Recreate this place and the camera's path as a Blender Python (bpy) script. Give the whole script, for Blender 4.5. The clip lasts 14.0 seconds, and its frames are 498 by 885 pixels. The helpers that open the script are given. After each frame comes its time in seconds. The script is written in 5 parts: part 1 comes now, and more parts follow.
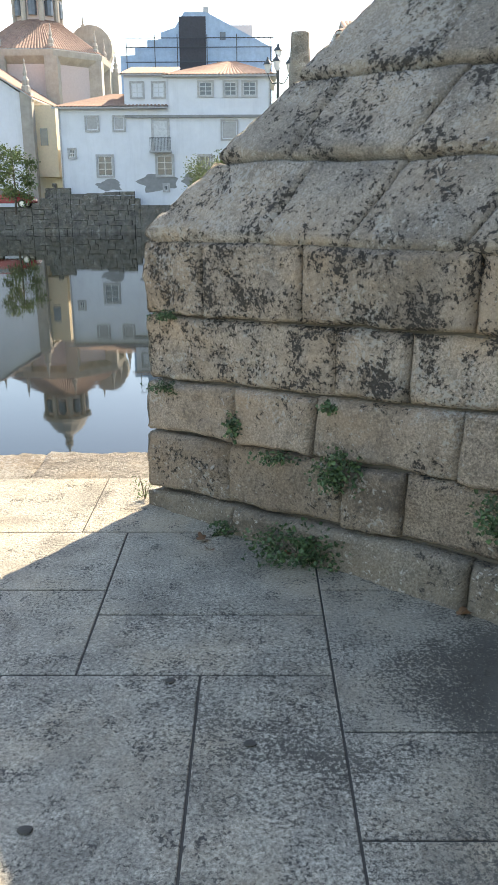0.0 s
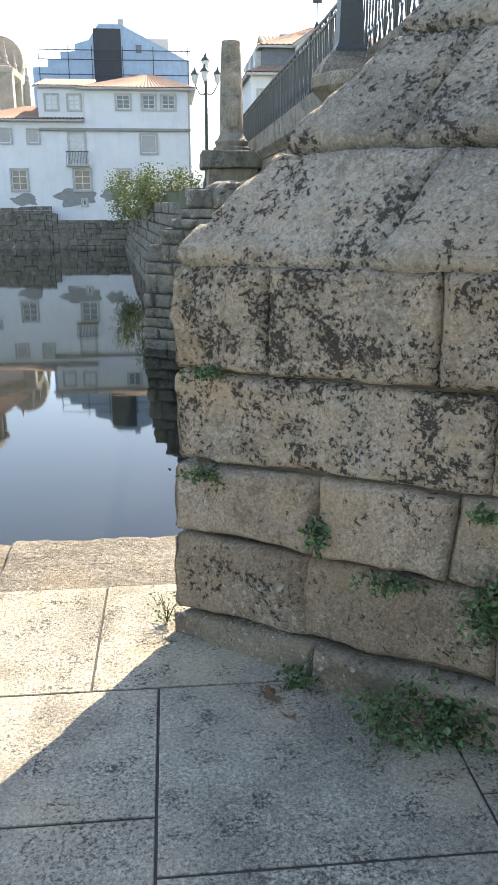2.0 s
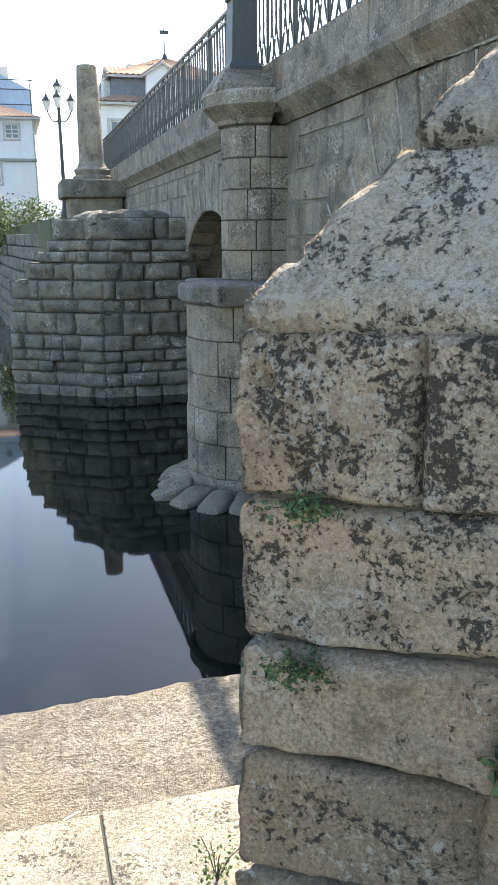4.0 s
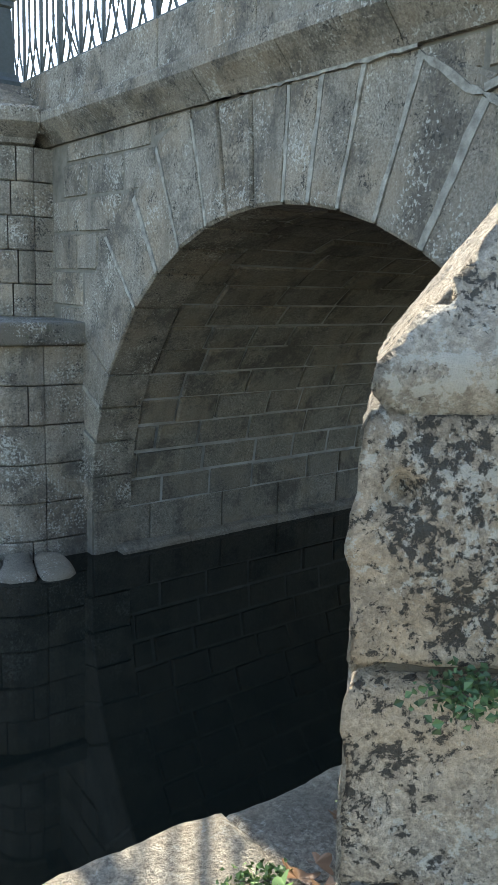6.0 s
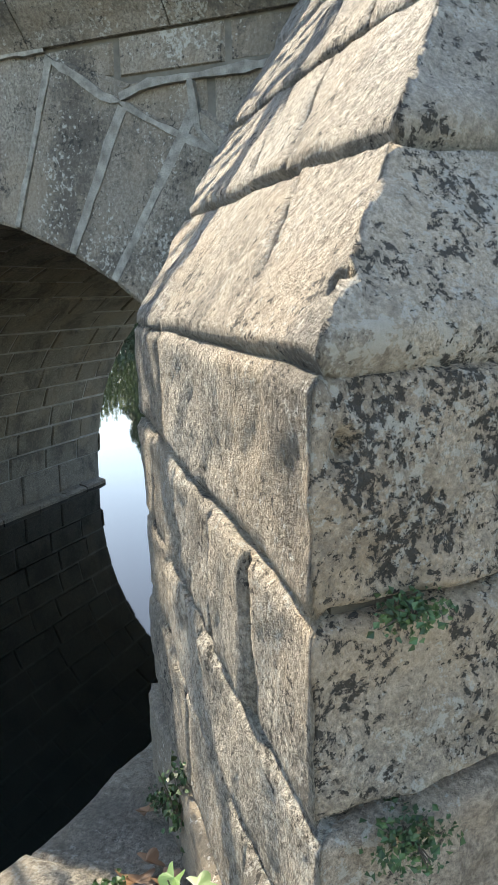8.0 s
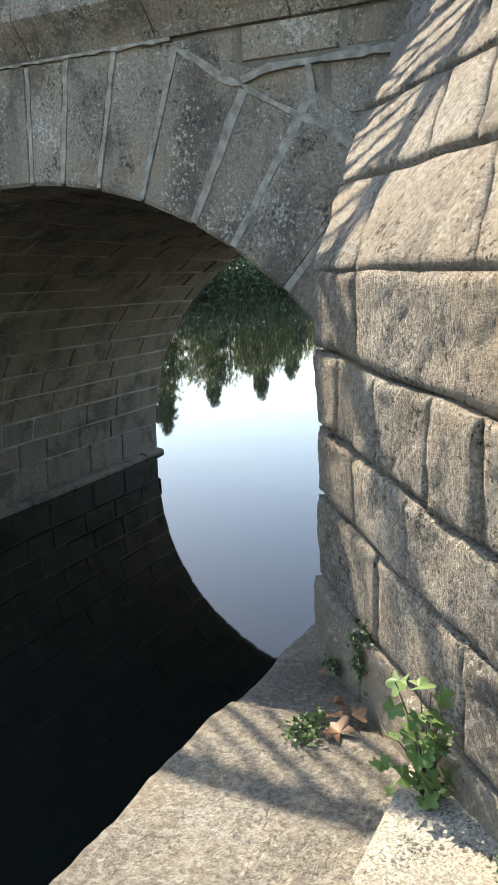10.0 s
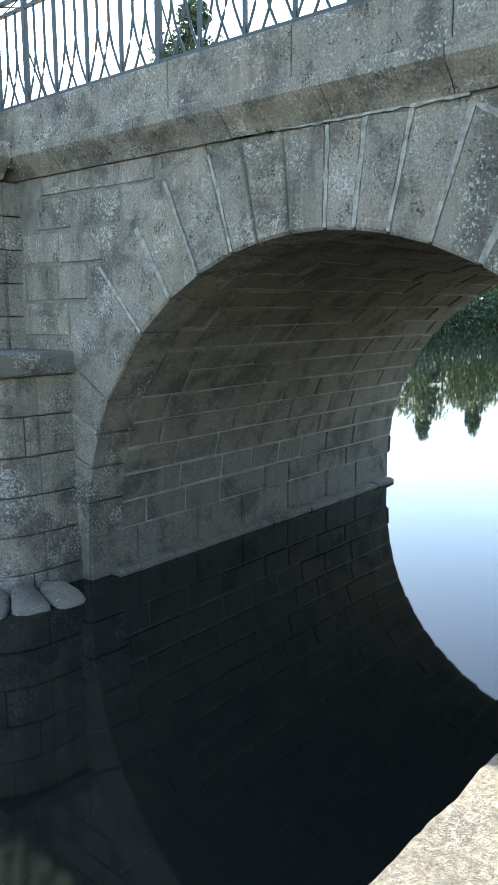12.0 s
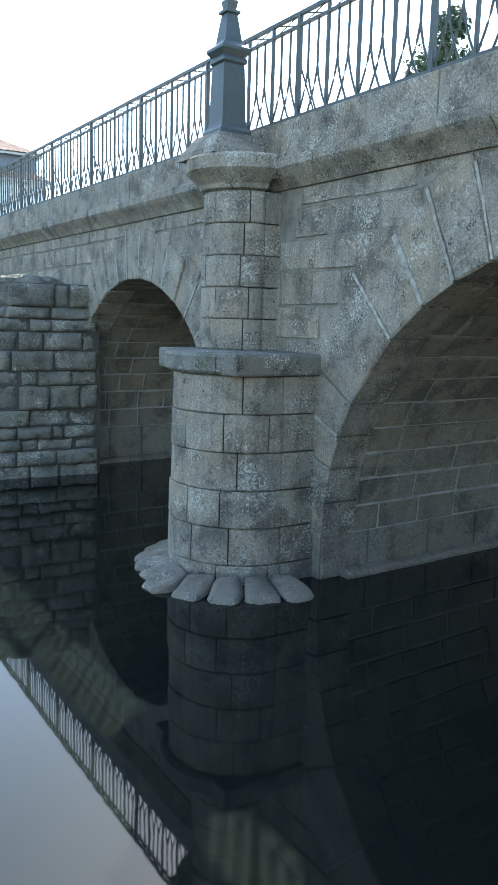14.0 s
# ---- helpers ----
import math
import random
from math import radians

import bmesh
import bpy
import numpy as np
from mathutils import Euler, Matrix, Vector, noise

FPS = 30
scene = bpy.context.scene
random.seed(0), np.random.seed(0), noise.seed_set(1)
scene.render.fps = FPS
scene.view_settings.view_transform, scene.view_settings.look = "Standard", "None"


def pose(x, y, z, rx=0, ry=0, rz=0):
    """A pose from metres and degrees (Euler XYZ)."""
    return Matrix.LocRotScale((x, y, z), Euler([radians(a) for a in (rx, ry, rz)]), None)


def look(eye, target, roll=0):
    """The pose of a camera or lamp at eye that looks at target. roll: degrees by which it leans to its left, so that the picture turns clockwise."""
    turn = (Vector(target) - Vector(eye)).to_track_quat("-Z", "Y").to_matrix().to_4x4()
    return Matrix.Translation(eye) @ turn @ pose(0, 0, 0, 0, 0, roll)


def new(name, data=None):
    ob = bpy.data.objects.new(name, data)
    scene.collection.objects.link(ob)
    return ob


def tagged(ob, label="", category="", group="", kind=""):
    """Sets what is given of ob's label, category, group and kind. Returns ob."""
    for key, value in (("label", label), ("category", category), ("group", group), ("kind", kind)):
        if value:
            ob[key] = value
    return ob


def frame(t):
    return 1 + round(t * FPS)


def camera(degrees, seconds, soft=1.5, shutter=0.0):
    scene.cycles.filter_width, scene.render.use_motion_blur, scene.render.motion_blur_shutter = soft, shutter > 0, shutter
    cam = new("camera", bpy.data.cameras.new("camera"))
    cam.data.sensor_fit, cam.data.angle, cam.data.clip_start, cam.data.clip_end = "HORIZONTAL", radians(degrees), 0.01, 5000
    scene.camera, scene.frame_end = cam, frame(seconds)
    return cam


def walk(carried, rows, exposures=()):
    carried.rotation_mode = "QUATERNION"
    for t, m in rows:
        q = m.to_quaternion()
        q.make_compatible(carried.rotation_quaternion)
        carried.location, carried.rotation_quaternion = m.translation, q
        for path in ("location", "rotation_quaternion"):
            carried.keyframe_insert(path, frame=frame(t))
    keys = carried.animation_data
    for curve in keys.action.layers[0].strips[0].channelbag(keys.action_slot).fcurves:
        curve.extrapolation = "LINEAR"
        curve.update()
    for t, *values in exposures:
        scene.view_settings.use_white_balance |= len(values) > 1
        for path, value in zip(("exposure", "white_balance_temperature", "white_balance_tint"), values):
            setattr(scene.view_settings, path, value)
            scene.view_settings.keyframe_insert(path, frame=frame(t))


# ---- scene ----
PATH = [
    (0, (0.194, 0.203, 1.632), (0.181, 2.11, 1.027), -0.2),
    (0.5, (0.033, 0.524, 1.613), (0.067, 2.43, 1.009), 0.1),
    (1, (-0.079, 0.838, 1.605), (-0.023, 2.746, 1.007), -0.3),
    (1.5, (-0.208, 1.135, 1.586), (-0.137, 3.046, 0.999), -0.4),
    (2, (-0.359, 1.466, 1.587), (-0.174, 3.374, 1.016), -0.1),
    (2.5, (-0.451, 1.838, 1.582), (-0.162, 3.733, 1.014), -0.4),
    (3, (-0.571, 2.135, 1.575), (-0.135, 4.009, 1.031), -0.3),
    (3.5, (-0.723, 2.406, 1.59), (-0.218, 4.27, 1.07), -1.0),
    (4, (-0.783, 2.678, 1.581), (-0.25, 4.539, 1.077), -0.6),
    (4.2, (-0.79, 2.775, 1.591), (-0.248, 4.632, 1.083), -1.5),
    (6.3, (-1.086, 3.630, 1.532), (0.231, 5.086, 1.150), 1.9),
    (6.5, (-1.113, 3.673, 1.519), (0.317, 5.016, 1.128), 1.5),
    (7, (-1.129, 3.794, 1.491), (0.514, 4.860, 1.083), 1.1),
    (7.2, (-1.159, 3.828, 1.513), (0.548, 4.792, 1.118), 0.9),
    (9.3, (-1.806, 3.967, 1.435), (-0.008, 4.763, 1.068), -1.3),
    (9.5, (-1.881, 4.026, 1.416), (-0.086, 4.822, 1.037), -1.2),
    (10, (-2.071, 4.108, 1.401), (-0.324, 4.993, 0.994), -1.2),
    (10.5, (-2.219, 4.101, 1.437), (-0.525, 5.085, 1.035), -1.1),
    (11, (-2.379, 4.166, 1.42), (-0.684, 5.16, 1.043), -0.5),
    (11.5, (-2.551, 4.282, 1.438), (-0.917, 5.38, 1.083), -0.4),
    (12, (-2.638, 4.312, 1.443), (-1.16, 5.62, 1.117), -0.4),
    (12.5, (-2.631, 4.348, 1.437), (-1.28, 5.788, 1.122), 0.0),
    (13, (-2.708, 4.354, 1.403), (-1.466, 5.892, 1.097), 0.6),
    (13.5, (-2.774, 4.381, 1.359), (-1.644, 6.003, 1.056), 1.1),
    (14, (-2.842, 4.363, 1.379), (-1.777, 6.029, 1.077), 1.6),
]
cam = camera(34.6, 14.0, soft=1.05)
walk(cam, [(t, look(*p)) for t, *p in PATH], exposures=[(0, 1.8, 7700, 12), (4, 1.9, 7300, 11), (6.5, 2.02, 6900, 6), (9.5, 1.7, 7500, 11), (11, 1.8, 7100, 7), (12.5, 2.38, 6400, 3), (14, 2.22, 6300, 2)])

# ---- world and sun ----
SUN = Vector((0.393, 0.601, 0.696)).normalized()
world = bpy.data.worlds.new("sky")
scene.world = world
world.use_nodes = True
wn = world.node_tree
sky = wn.nodes.new("ShaderNodeTexSky")
sky.sky_type, sky.sun_disc = "NISHITA", False
sky.sun_elevation = math.asin(SUN.z)
sky.sun_rotation = math.atan2(SUN.x, SUN.y)
sky.air_density, sky.dust_density, sky.ozone_density = 1.0, 0.6, 1.0
back = wn.nodes["Background"]
back.inputs["Strength"].default_value = 0.15
wn.links.new(sky.outputs[0], back.inputs["Color"])
sun = new("sun", bpy.data.lights.new("sun", "SUN"))
sun.data.energy, sun.data.angle, sun.data.color = 4.2, radians(0.5), (1.0, 0.93, 0.82)
sun.matrix_world = look((0, 0, 30), Vector((0, 0, 30)) - SUN)

# ---- materials ----


class Mat:
    """A node material in the making: short names for the few nodes that are used."""

    def __init__(self, name, rough=0.85, metal=0.0):
        self.mat = bpy.data.materials.new(name)
        self.mat.use_nodes = True
        self.nt = self.mat.node_tree
        self.bsdf = self.nt.nodes["Principled BSDF"]
        self.bsdf.inputs["Roughness"].default_value = rough
        self.bsdf.inputs["Metallic"].default_value = metal
        self.pos = self.nt.nodes.new("ShaderNodeNewGeometry").outputs["Position"]

    def put(self, value, socket):
        if isinstance(value, (int, float)):
            socket.default_value = value
        elif isinstance(value, tuple):
            socket.default_value = (*value, 1.0) if len(value) == 3 else value
        else:
            self.nt.links.new(value, socket)

    def noise(self, scale, detail=4.0, rough=0.6, stretch=None, warp=0.0):
        vec = self.pos
        if stretch:
            m = self.nt.nodes.new("ShaderNodeMapping")
            m.inputs["Scale"].default_value = stretch
            self.put(vec, m.inputs["Vector"])
            vec = m.outputs[0]
        n = self.nt.nodes.new("ShaderNodeTexNoise")
        n.inputs["Scale"].default_value, n.inputs["Detail"].default_value = scale, detail
        n.inputs["Roughness"].default_value, n.inputs["Distortion"].default_value = rough, warp
        self.put(vec, n.inputs["Vector"])
        return n.outputs["Fac"]

    def cells(self, scale):
        n = self.nt.nodes.new("ShaderNodeTexVoronoi")
        n.inputs["Scale"].default_value = scale
        self.put(self.pos, n.inputs["Vector"])
        return n.outputs["Distance"]

    def step(self, value, low, high, a=0.0, b=1.0):
        n = self.nt.nodes.new("ShaderNodeMapRange")
        n.clamp = True
        for key, v in (("From Min", low), ("From Max", high), ("To Min", a), ("To Max", b)):
            n.inputs[key].default_value = v
        self.put(value, n.inputs["Value"])
        return n.outputs[0]

    def mix(self, fac, a, b, kind="MIX"):
        n = self.nt.nodes.new("ShaderNodeMix")
        n.data_type, n.blend_type = "RGBA", kind
        self.put(fac, n.inputs[0])
        self.put(a, n.inputs[6])
        self.put(b, n.inputs[7])
        return n.outputs[2]

    def sum(self, op, a, b):
        n = self.nt.nodes.new("ShaderNodeMath")
        n.operation = op
        self.put(a, n.inputs[0])
        self.put(b, n.inputs[1])
        return n.outputs[0]

    def random(self):
        return self.nt.nodes.new("ShaderNodeObjectInfo").outputs["Random"]

    def island(self):
        return self.nt.nodes.new("ShaderNodeNewGeometry").outputs["Random Per Island"]

    def bump(self, height, strength=0.5, distance=0.01):
        n = self.nt.nodes.new("ShaderNodeBump")
        n.inputs["Strength"].default_value, n.inputs["Distance"].default_value = strength, distance
        self.put(height, n.inputs["Height"])
        self.put(n.outputs[0], self.bsdf.inputs["Normal"])

    def colour(self, value):
        self.put(value, self.bsdf.inputs["Base Color"])
        return self.mat


def grey(v, s=1.0):
    return (v, v * s, v * s * s)


def granite(name, base, dark=0.0, pale=0.0, stain=0.3, moss=0.0, bump=0.5, grain=95.0, dark_colour=(0.040, 0.037, 0.031), island=False, streak=0.0, contrast=1.0, spot=45.0, relief=0.012, patch=0.0, rib=0.0):
    """Weathered granite: crystals, soft tone changes, dark and pale lichen, damp stains, a little moss."""
    m = Mat(name, 0.88)
    g = m.noise(grain, 4.0, 0.85)
    fine = m.noise(grain * 2.6, 2.0, 0.7)
    mid = m.noise(11.0, 6.0, 0.7)
    big = m.noise(1.7, 4.0, 0.55)
    k = 0.62 * contrast
    c = m.mix(m.step(g, 0.36, 0.64), tuple(v * (1 - k) for v in base), tuple(min(1, v * (1 + k)) for v in base))
    c = m.mix(m.step(fine, 0.60, 0.68, 0.0, 0.6 * contrast), c, tuple(v * 0.25 for v in base))
    c = m.mix(m.step(mid, 0.38, 0.68, 0.0, 0.5), c, tuple(v * 0.6 for v in base))
    warm = (base[0] * 1.12, base[1] * 0.95, base[2] * 0.76)
    c = m.mix(m.step(big, 0.45, 0.66, 0.0, 0.5), c, warm)
    c = m.mix(m.step(m.island() if island else m.random(), 0, 1, 0.0, 0.36), c, tuple(v * 0.6 for v in base))
    h = m.sum("ADD", m.sum("MULTIPLY", g, 0.9), m.sum("ADD", mid, m.sum("MULTIPLY", fine, 0.3)))
    if rib:
        h = m.sum("ADD", h, m.sum("MULTIPLY", m.noise(34.0, 5.0, 0.75, stretch=(1.0, 1.0, 0.28)), rib))
    if stain:
        s = m.step(m.sum("ADD", m.noise(2.2, 5.0, 0.6, warp=0.4), m.sum("MULTIPLY", m.noise(grain * 0.55, 4.0, 0.8), 0.6)), 0.78, 0.95, 0.0, stain)
        c = m.mix(s, c, tuple(v * 0.22 for v in base))
    if streak:
        s = m.step(m.noise(3.0, 5.0, 0.7, stretch=(1.6, 1.6, 0.16)), 0.5, 0.68, 0.0, streak)
        c = m.mix(s, c, tuple(v * 0.28 for v in base))
    if pale:
        f = m.step(m.sum("ADD", m.noise(40.0, 6.0, 0.7), m.sum("MULTIPLY", m.noise(2.6, 3.0, 0.6), 0.6)), 0.94 - 0.08 * pale, 0.98 - 0.08 * pale, 0.0, 0.7)
        c = m.mix(f, c, (0.50, 0.48, 0.42))
    if dark:
        spots = m.noise(spot, 7.0, 0.75, warp=0.2)
        gate = m.noise(spot * 0.11, 4.0, 0.6)
        f = m.step(m.sum("ADD", spots, m.sum("MULTIPLY", gate, 0.6)), 0.95 - 0.10 * dark, 0.985 - 0.10 * dark, 0.0, 0.92)
        c = m.mix(f, c, dark_colour)
        h = m.sum("SUBTRACT", h, m.sum("MULTIPLY", f, 0.7))
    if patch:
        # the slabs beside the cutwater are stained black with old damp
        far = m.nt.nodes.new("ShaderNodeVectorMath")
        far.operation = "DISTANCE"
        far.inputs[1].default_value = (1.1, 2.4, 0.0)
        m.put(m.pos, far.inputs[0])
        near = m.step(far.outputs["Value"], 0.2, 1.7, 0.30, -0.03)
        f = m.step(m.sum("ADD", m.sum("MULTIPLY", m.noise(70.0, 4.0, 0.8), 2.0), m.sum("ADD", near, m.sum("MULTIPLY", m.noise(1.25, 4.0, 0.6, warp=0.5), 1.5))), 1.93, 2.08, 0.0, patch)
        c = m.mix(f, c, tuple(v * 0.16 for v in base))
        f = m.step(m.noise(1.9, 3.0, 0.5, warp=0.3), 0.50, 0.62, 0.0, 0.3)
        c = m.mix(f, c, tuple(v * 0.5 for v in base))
    if moss:
        f = m.step(m.noise(5.0, 6.0, 0.7), 0.62 - 0.1 * moss, 0.70 - 0.1 * moss, 0.0, 0.7)
        c = m.mix(f, c, (0.055, 0.075, 0.03))
    m.bump(h, bump, relief)
    return m.colour(c)


def plain(name, base, rough=0.8, metal=0.0, vary=0.25, scale=6.0, bump=0.15, streak=0.0):
    m = Mat(name, rough, metal)
    n = m.noise(scale, 6.0, 0.65)
    c = m.mix(m.step(n, 0.3, 0.7), tuple(v * (1 - vary) for v in base), tuple(min(1, v * (1 + vary * 0.6)) for v in base))
    c = m.mix(m.step(m.random(), 0, 1, 0, 0.35), c, tuple(v * 0.75 for v in base))
    if streak:
        f = m.step(m.noise(0.9, 6.0, 0.7, stretch=(2.2, 2.2, 0.2)), 0.5, 0.75, 0, streak)
        c = m.mix(f, c, tuple(v * 0.5 for v in base))
    m.bump(m.noise(scale * 9, 4.0), bump, 0.01)
    return m.colour(c)


def leafy(name, base):
    m = Mat(name, 0.55)
    c = m.mix(m.island(), tuple(v * 0.55 for v in base), tuple(v * 1.5 for v in base))
    m.bsdf.inputs["Transmission Weight"].default_value = 0.0
    m.bsdf.inputs["Subsurface Weight"].default_value = 0.0
    return m.colour(c)


PIER_STONE = granite("lichened granite", (0.51, 0.43, 0.335), dark=1.15, spot=56.0, pale=0.7, stain=0.5, bump=1.0, dark_colour=(0.030, 0.027, 0.022), relief=0.018)
PIER_CAP = granite("weathered coping granite", (0.48, 0.43, 0.355), dark=0.85, relief=0.018, pale=1.0, stain=0.5, bump=1.0)
PIER_MID = granite("bare brownish granite", (0.47, 0.385, 0.295), dark=0.30, pale=0.5, stain=0.65, bump=1.0, dark_colour=(0.035, 0.032, 0.026), relief=0.018, contrast=1.2)
PIER_BROWN = granite("brown granite", (0.37, 0.295, 0.215), dark=0.30, pale=0.6, stain=0.7, bump=1.0, dark_colour=(0.035, 0.032, 0.026), relief=0.018, contrast=1.2)
PIER_LOW = granite("dark footing granite", (0.23, 0.20, 0.155), dark=0.2, pale=0.3, stain=0.6, bump=0.8)
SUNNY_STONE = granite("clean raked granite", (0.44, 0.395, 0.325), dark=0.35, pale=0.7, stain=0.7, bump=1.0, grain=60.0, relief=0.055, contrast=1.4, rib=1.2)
JOINT = plain("earthy old mortar", (0.09, 0.078, 0.058), 0.95, bump=0.6, scale=20)
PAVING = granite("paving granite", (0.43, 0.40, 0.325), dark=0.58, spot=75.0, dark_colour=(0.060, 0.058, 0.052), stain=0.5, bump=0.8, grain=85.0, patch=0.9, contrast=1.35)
PAVE_JOINT = plain("sandy paving joint", (0.07, 0.065, 0.055), 0.95)
LEDGE = granite("hammered ledge granite", (0.41, 0.37, 0.30), pale=0.5, stain=0.5, bump=1.0, grain=52.0, relief=0.06, contrast=1.3)
BRIDGE_STONE = granite("bridge granite", (0.29, 0.255, 0.205), dark=0.45, pale=0.5, stain=0.75, bump=0.6, streak=0.5, grain=60.0)
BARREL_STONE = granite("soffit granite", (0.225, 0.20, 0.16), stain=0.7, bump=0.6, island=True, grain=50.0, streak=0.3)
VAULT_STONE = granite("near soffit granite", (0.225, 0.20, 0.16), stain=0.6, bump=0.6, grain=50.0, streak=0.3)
BARREL_JOINT = plain("pale soffit mortar", (0.36, 0.35, 0.32), 0.95, vary=0.6, scale=3)
BRIDGE_JOINT = plain("grey bridge mortar", (0.19, 0.172, 0.14), 0.95, vary=0.5, scale=5, bump=0.5)
MORTAR = plain("pale lime mortar", (0.36, 0.335, 0.285), 0.95, vary=0.65, scale=14, bump=1.0)
FAR_STONE = granite("mossy abutment granite", (0.20, 0.185, 0.155), dark=0.7, pale=0.45, stain=0.6, moss=0.5, bump=0.5)
RUBBLE_JOINT = plain("dark rubble joint", (0.07, 0.065, 0.055), 0.95)
IRON = plain("painted iron", (0.045, 0.055, 0.055), 0.5, 0.0, vary=0.3, scale=30)
WHITEWASH = plain("whitewashed render", (0.72, 0.735, 0.75), 0.9, vary=0.07, scale=1.2, streak=0.22)
BARE_RENDER = plain("bare grey cement", (0.30, 0.30, 0.29), 0.95, scale=3)
FRAME_STONE = plain("window surround granite", (0.47, 0.46, 0.44), 0.9)
GLASS = plain("old window glass", (0.10, 0.12, 0.14), 0.08, vary=0.4, scale=2, bump=0.0)
SASH = plain("painted sash", (0.62, 0.63, 0.62), 0.6)
SLATE_BLUE = plain("blue sheeting", (0.30, 0.42, 0.55), 0.7, vary=0.2, scale=2, streak=0.25)
DARK_SHEET = plain("dark sheeting", (0.05, 0.055, 0.065), 0.8)
TILE = plain("clay roof tile", (0.34, 0.225, 0.165), 0.9, vary=0.35, scale=3)
CHURCH_STONE = plain("church granite", (0.42, 0.38, 0.32), 0.9, scale=1.5, streak=0.4)
CREAM = plain("cream render", (0.66, 0.55, 0.38), 0.9, vary=0.1)
PINK_WALL = plain("pale pink render", (0.60, 0.50, 0.46), 0.9, vary=0.1)
BARK = plain("bark", (0.11, 0.085, 0.06), 0.95, bump=0.8, scale=12)
LEAF = leafy("ivy leaf", (0.045, 0.085, 0.028))
FIG = leafy("fig leaf", (0.09, 0.15, 0.04))
NEEDLE = leafy("conifer needles", (0.05, 0.08, 0.035))
CROWN = leafy("broad leaf crown", (0.12, 0.155, 0.045))
DRY = leafy("dry leaf", (0.17, 0.095, 0.05))
SOIL = plain("bank soil and grass", (0.10, 0.11, 0.055), 0.95, vary=0.5, scale=0.6, bump=0.4)
EARTH = plain("river bed", (0.07, 0.065, 0.05), 0.95)
RED = plain("red car paint", (0.35, 0.03, 0.04), 0.25, vary=0.05)
RUBBER = plain("tyre rubber", (0.03, 0.03, 0.03), 0.8)
CHROME = plain("bright alloy", (0.55, 0.55, 0.56), 0.3, 0.8)
SLATE_HUNG = plain("blue-grey slates", (0.16, 0.18, 0.21), 0.7, vary=0.3, scale=5)
# the hills' pale blue-grey is air haze painted into the base colour
HAZED_HILL = plain("far wooded hill with painted haze", (0.22, 0.27, 0.30), 0.95, vary=0.25, scale=0.05, bump=0.0)
PAPER = plain("white paper", (0.75, 0.74, 0.70), 0.8)


def water_material():
    m = Mat("still river water", 0.03)
    m.bsdf.inputs["IOR"].default_value = 1.33
    n = m.sum("ADD", m.noise(1.3, 3.0, 0.5, stretch=(0.6, 1.0, 1.0)), m.sum("MULTIPLY", m.noise(9.0, 2.0, 0.5), 0.06))
    m.bump(n, 0.05, 0.02)
    return m.colour(m.mix(m.noise(0.4, 3.0), (0.0055, 0.0075, 0.0065), (0.007, 0.0095, 0.008)))


WATER = water_material()

# ---- builders ----


def mesh_of(name, verts, faces, smooth=False):
    me = bpy.data.meshes.new(name)
    me.from_pydata([tuple(v) for v in verts], [], faces)
    bm = bmesh.new()
    bm.from_mesh(me)
    bmesh.ops.recalc_face_normals(bm, faces=bm.faces)
    if smooth:
        for f in bm.faces:
            f.smooth = True
    bm.to_mesh(me)
    bm.free()
    return me


def part(name, data, material, parent=None, label=""):
    """Links a mesh or a bmesh as one object under a thing or under a part."""
    if isinstance(data, bmesh.types.BMesh):
        me = bpy.data.meshes.new(name)
        bmesh.ops.recalc_face_normals(data, faces=data.faces)
        data.to_mesh(me)
        data.free()
        data = me
    if material and not data.materials:
        data.materials.append(material)
    ob = new(name, data)
    ob.parent = parent
    return tagged(ob, label) if label else ob


def thing(name, label, category, at=(0, 0, 0), group="", kind=""):
    ob = new(name)
    ob.empty_display_size = 0.1
    ob.location = at
    return tagged(ob, label, category, group, kind)


def under(ob, parent):
    """Parents ob and keeps its place in the world."""
    ob.parent = parent
    ob.matrix_parent_inverse = Matrix.Translation(-parent.location)
    return ob


def wpart(name, data, material, parent, label=""):
    """A part whose mesh is given in world coordinates, under a thing that stands off the origin."""
    return under(part(name, data, material, None, label), parent)


def box(bm, x0, y0, z0, x1, y1, z1, bevel=0.0):
    r = bmesh.ops.create_cube(bm, size=1.0)
    bmesh.ops.scale(bm, vec=(x1 - x0, y1 - y0, z1 - z0), verts=r["verts"])
    bmesh.ops.translate(bm, vec=((x0 + x1) / 2, (y0 + y1) / 2, (z0 + z1) / 2), verts=r["verts"])
    if bevel:
        edges = list({e for v in r["verts"] for e in v.link_edges})
        bmesh.ops.bevel(bm, geom=edges, offset=bevel, segments=2, affect="EDGES", profile=0.5)
    return bm


def cube(x0, y0, z0, x1, y1, z1, bevel=0.0):
    return box(bmesh.new(), x0, y0, z0, x1, y1, z1, bevel)


def lathe(profile, cx, cy, n=16, a0=0.0, a1=2 * math.pi):
    """A turned solid from (radius, z) pairs."""
    verts, faces = [], []
    full = abs(a1 - a0 - 2 * math.pi) < 1e-6
    cols = n if full else n + 1
    for r, z in profile:
        for i in range(cols):
            a = a0 + (a1 - a0) * i / n
            verts.append((cx + r * math.cos(a), cy + r * math.sin(a), z))
    for j in range(len(profile) - 1):
        for i in range(n):
            k = (i + 1) % cols
            faces.append((j * cols + i, j * cols + k, (j + 1) * cols + k, (j + 1) * cols + i))
    faces.append(tuple(range(cols)))
    faces.append(tuple(range((len(profile) - 1) * cols, len(profile) * cols)))
    return mesh_of("turned", verts, faces)


